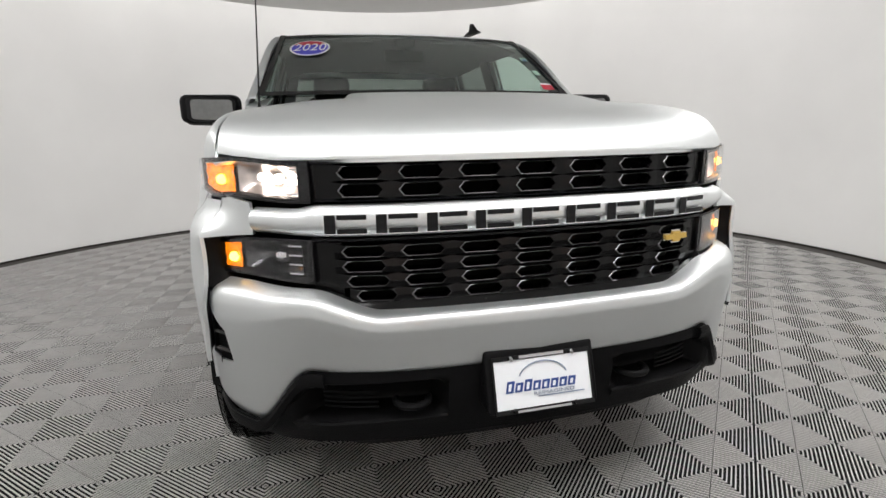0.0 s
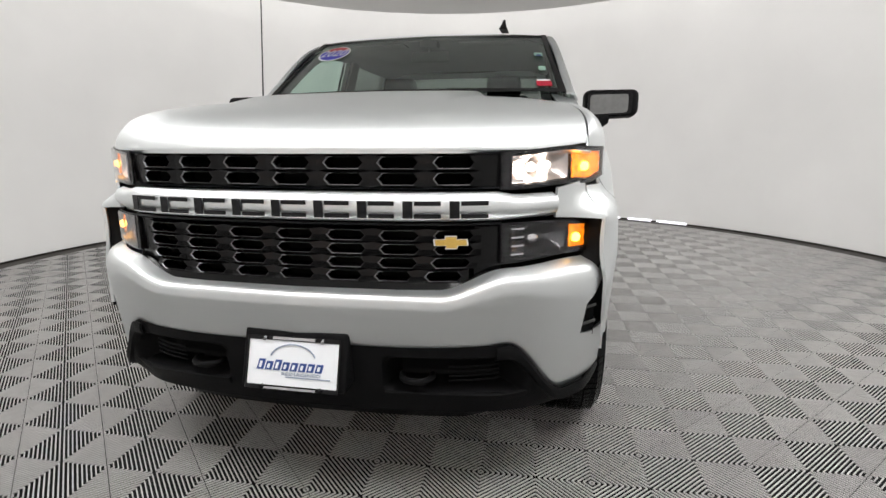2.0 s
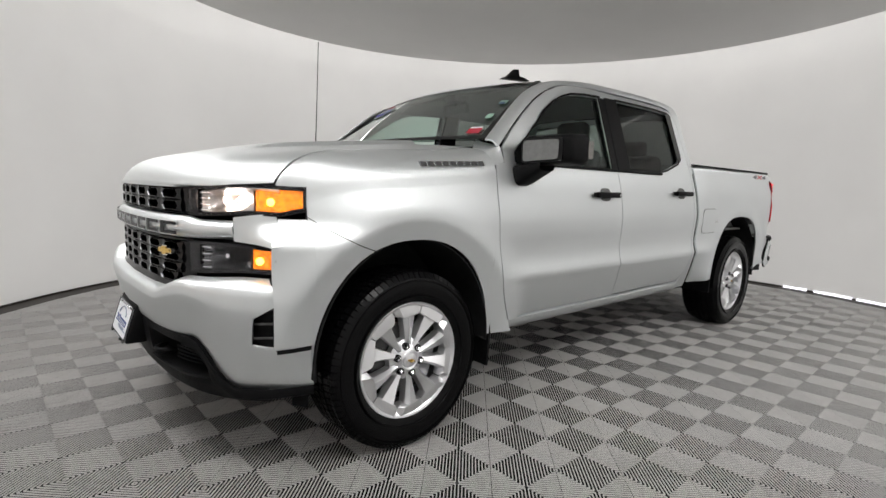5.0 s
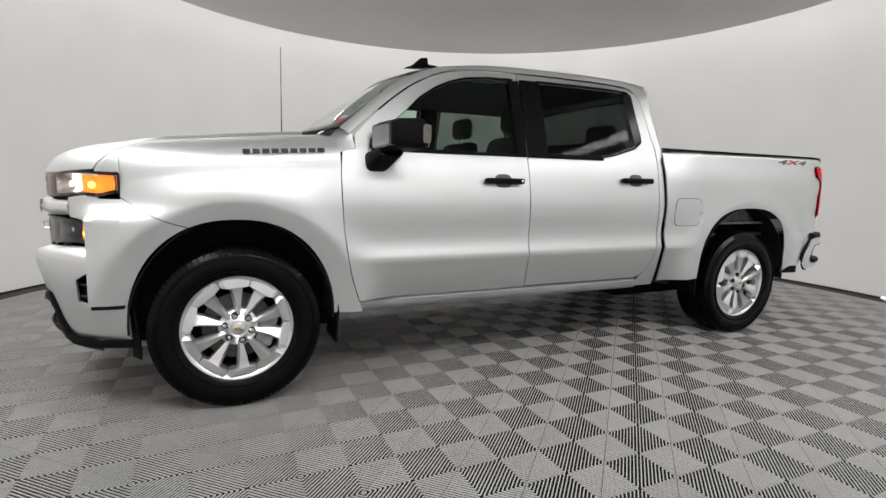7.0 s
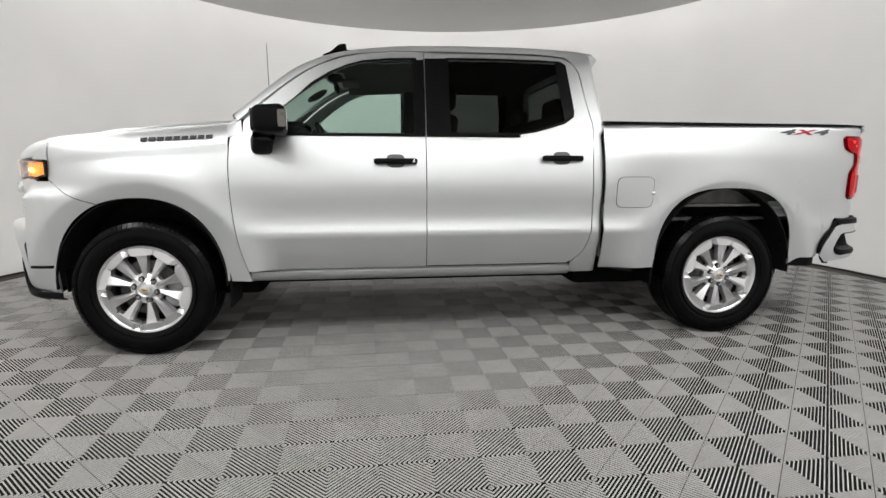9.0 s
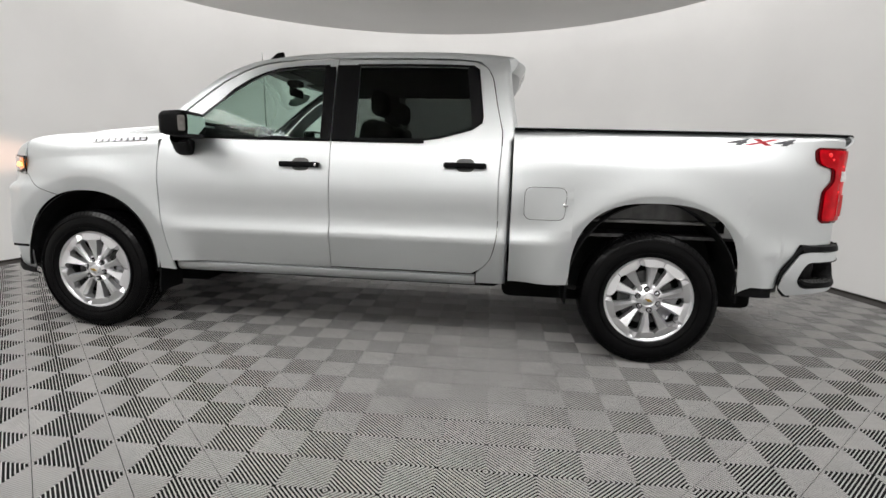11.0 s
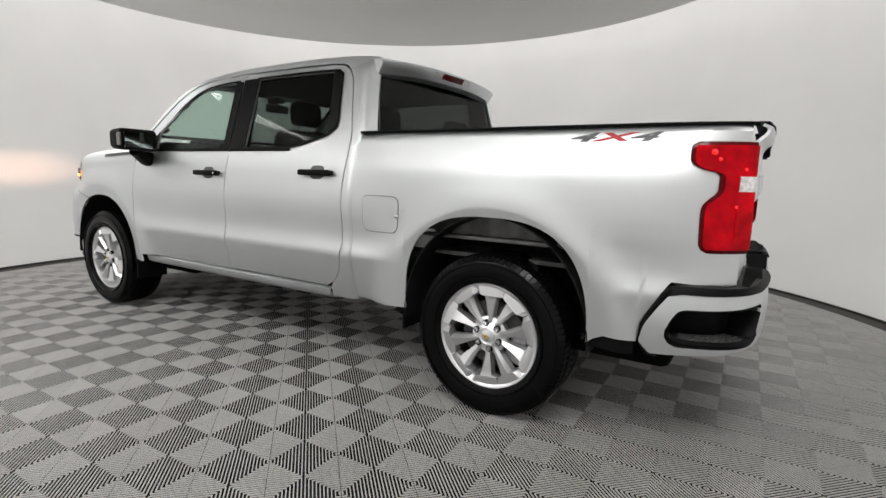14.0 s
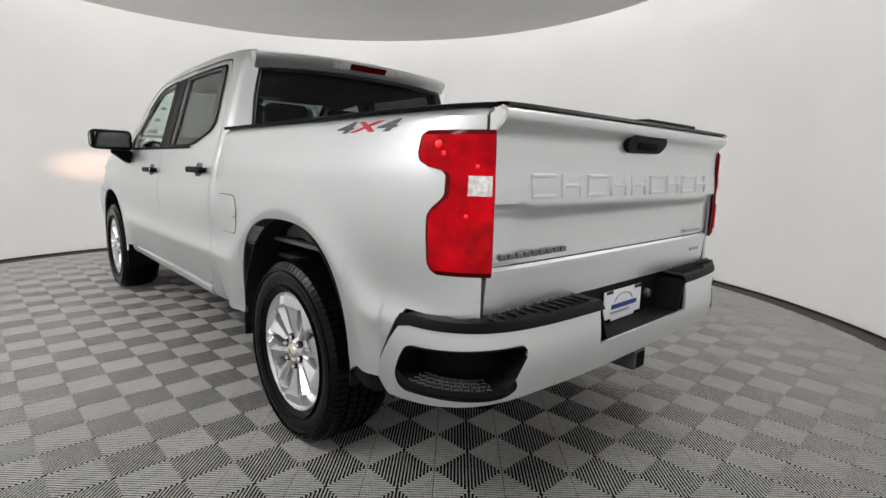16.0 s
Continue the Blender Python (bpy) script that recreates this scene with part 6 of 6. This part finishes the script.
def bars_mesh(name, bars):
    """Bars (from, to, width) as one mesh with tops at z = 0."""
    n = len(bars)
    a, b, w = np.array([x[0] for x in bars]), np.array([x[1] for x in bars]), np.array([x[2] for x in bars])[:, None]
    d = (b - a) / np.linalg.norm(b - a, axis=1)[:, None]
    nrm = np.c_[-d[:, 1], d[:, 0]] * w / 2
    v = np.zeros((n, 8, 3))
    for k, (base, sg) in enumerate(((a, -1), (b, -1), (b, 1), (a, 1))):
        v[:, k, :2] = base + sg * nrm
        v[:, k + 4, :2] = base + sg * nrm
        v[:, k + 4, 2] = -RIB_D
    f = np.array([(0, 1, 2, 3), (0, 4, 5, 1), (1, 5, 6, 2), (2, 6, 7, 3), (3, 7, 4, 0)])
    faces = (f[None] + 8 * np.arange(n)[:, None, None]).reshape(-1, 4)
    me = bpy.data.meshes.new(name)
    me.from_pydata(v.reshape(-1, 3).tolist(), [], faces.tolist())
    me.materials.append(TILE)
    return me


def clip(a, b, r):
    """The stretch of a bar that lies inside the round floor, or None."""
    a, b, c = np.array(a), np.array(b), np.array((CX, CY))
    d, f = b - a, a - c
    A, B, C = d @ d, 2 * f @ d, f @ f - r * r
    q = B * B - 4 * A * C
    if q <= 0:
        return None
    t0, t1 = max(0, (-B - math.sqrt(q)) / (2 * A)), min(1, (-B + math.sqrt(q)) / (2 * A))
    return (tuple(a + t0 * d), tuple(a + t1 * d)) if t1 - t0 > 0.03 else None


def build_tiles():
    u, v = (math.cos(A_TILE), math.sin(A_TILE)), (-math.sin(A_TILE), math.cos(A_TILE))
    bars = tile_bars()
    mesh = bars_mesh("tile", bars)
    spots = []
    for i in range(-40, 41):
        for j in range(-40, 41):
            x = NODE[0] + T_TILE * ((i + 0.5) * u[0] + (j + 0.5) * v[0])
            y = NODE[1] + T_TILE * ((i + 0.5) * u[1] + (j + 0.5) * v[1])
            if math.hypot(x - CX, y - CY) < R_FLOOR + 0.2:
                spots.append((x, y))
    # single tiles on the driver's side, in front and behind, where the walk passes; the rest in one piece
    whole = [p for p in spots if math.hypot(p[0] - CX, p[1] - CY) < R_FLOOR - 0.21]
    near = sorted(whole, key=lambda p: p[1] + (0.9 * max(0, -0.9 - p[0]) * -1 + -0.9 * max(0, p[0] - 4.7)))[:300]
    chosen = set(near)
    for x, y in near:
        ob = new("tile", mesh)
        ob.parent = FLOOR
        ob.matrix_basis = pose(x, y, 0, 0, 0, 46.12 + 90 * ((round(x * 7) + round(y * 5)) % 4))
    rest = []
    for x, y in spots:
        if (x, y) in chosen:
            continue
        for a, b, w in bars:
            p, q = [(x + u[0] * c[0] + v[0] * c[1], y + u[1] * c[0] + v[1] * c[1]) for c in (a, b)]
            seg = clip(p, q, R_FLOOR)
            if seg:
                rest.append((*seg, w))
    ob = new("far_tiles", bars_mesh("far_tiles", rest))
    ob.parent = FLOOR
    tagged(ob, kind="stuff")


build_tiles()
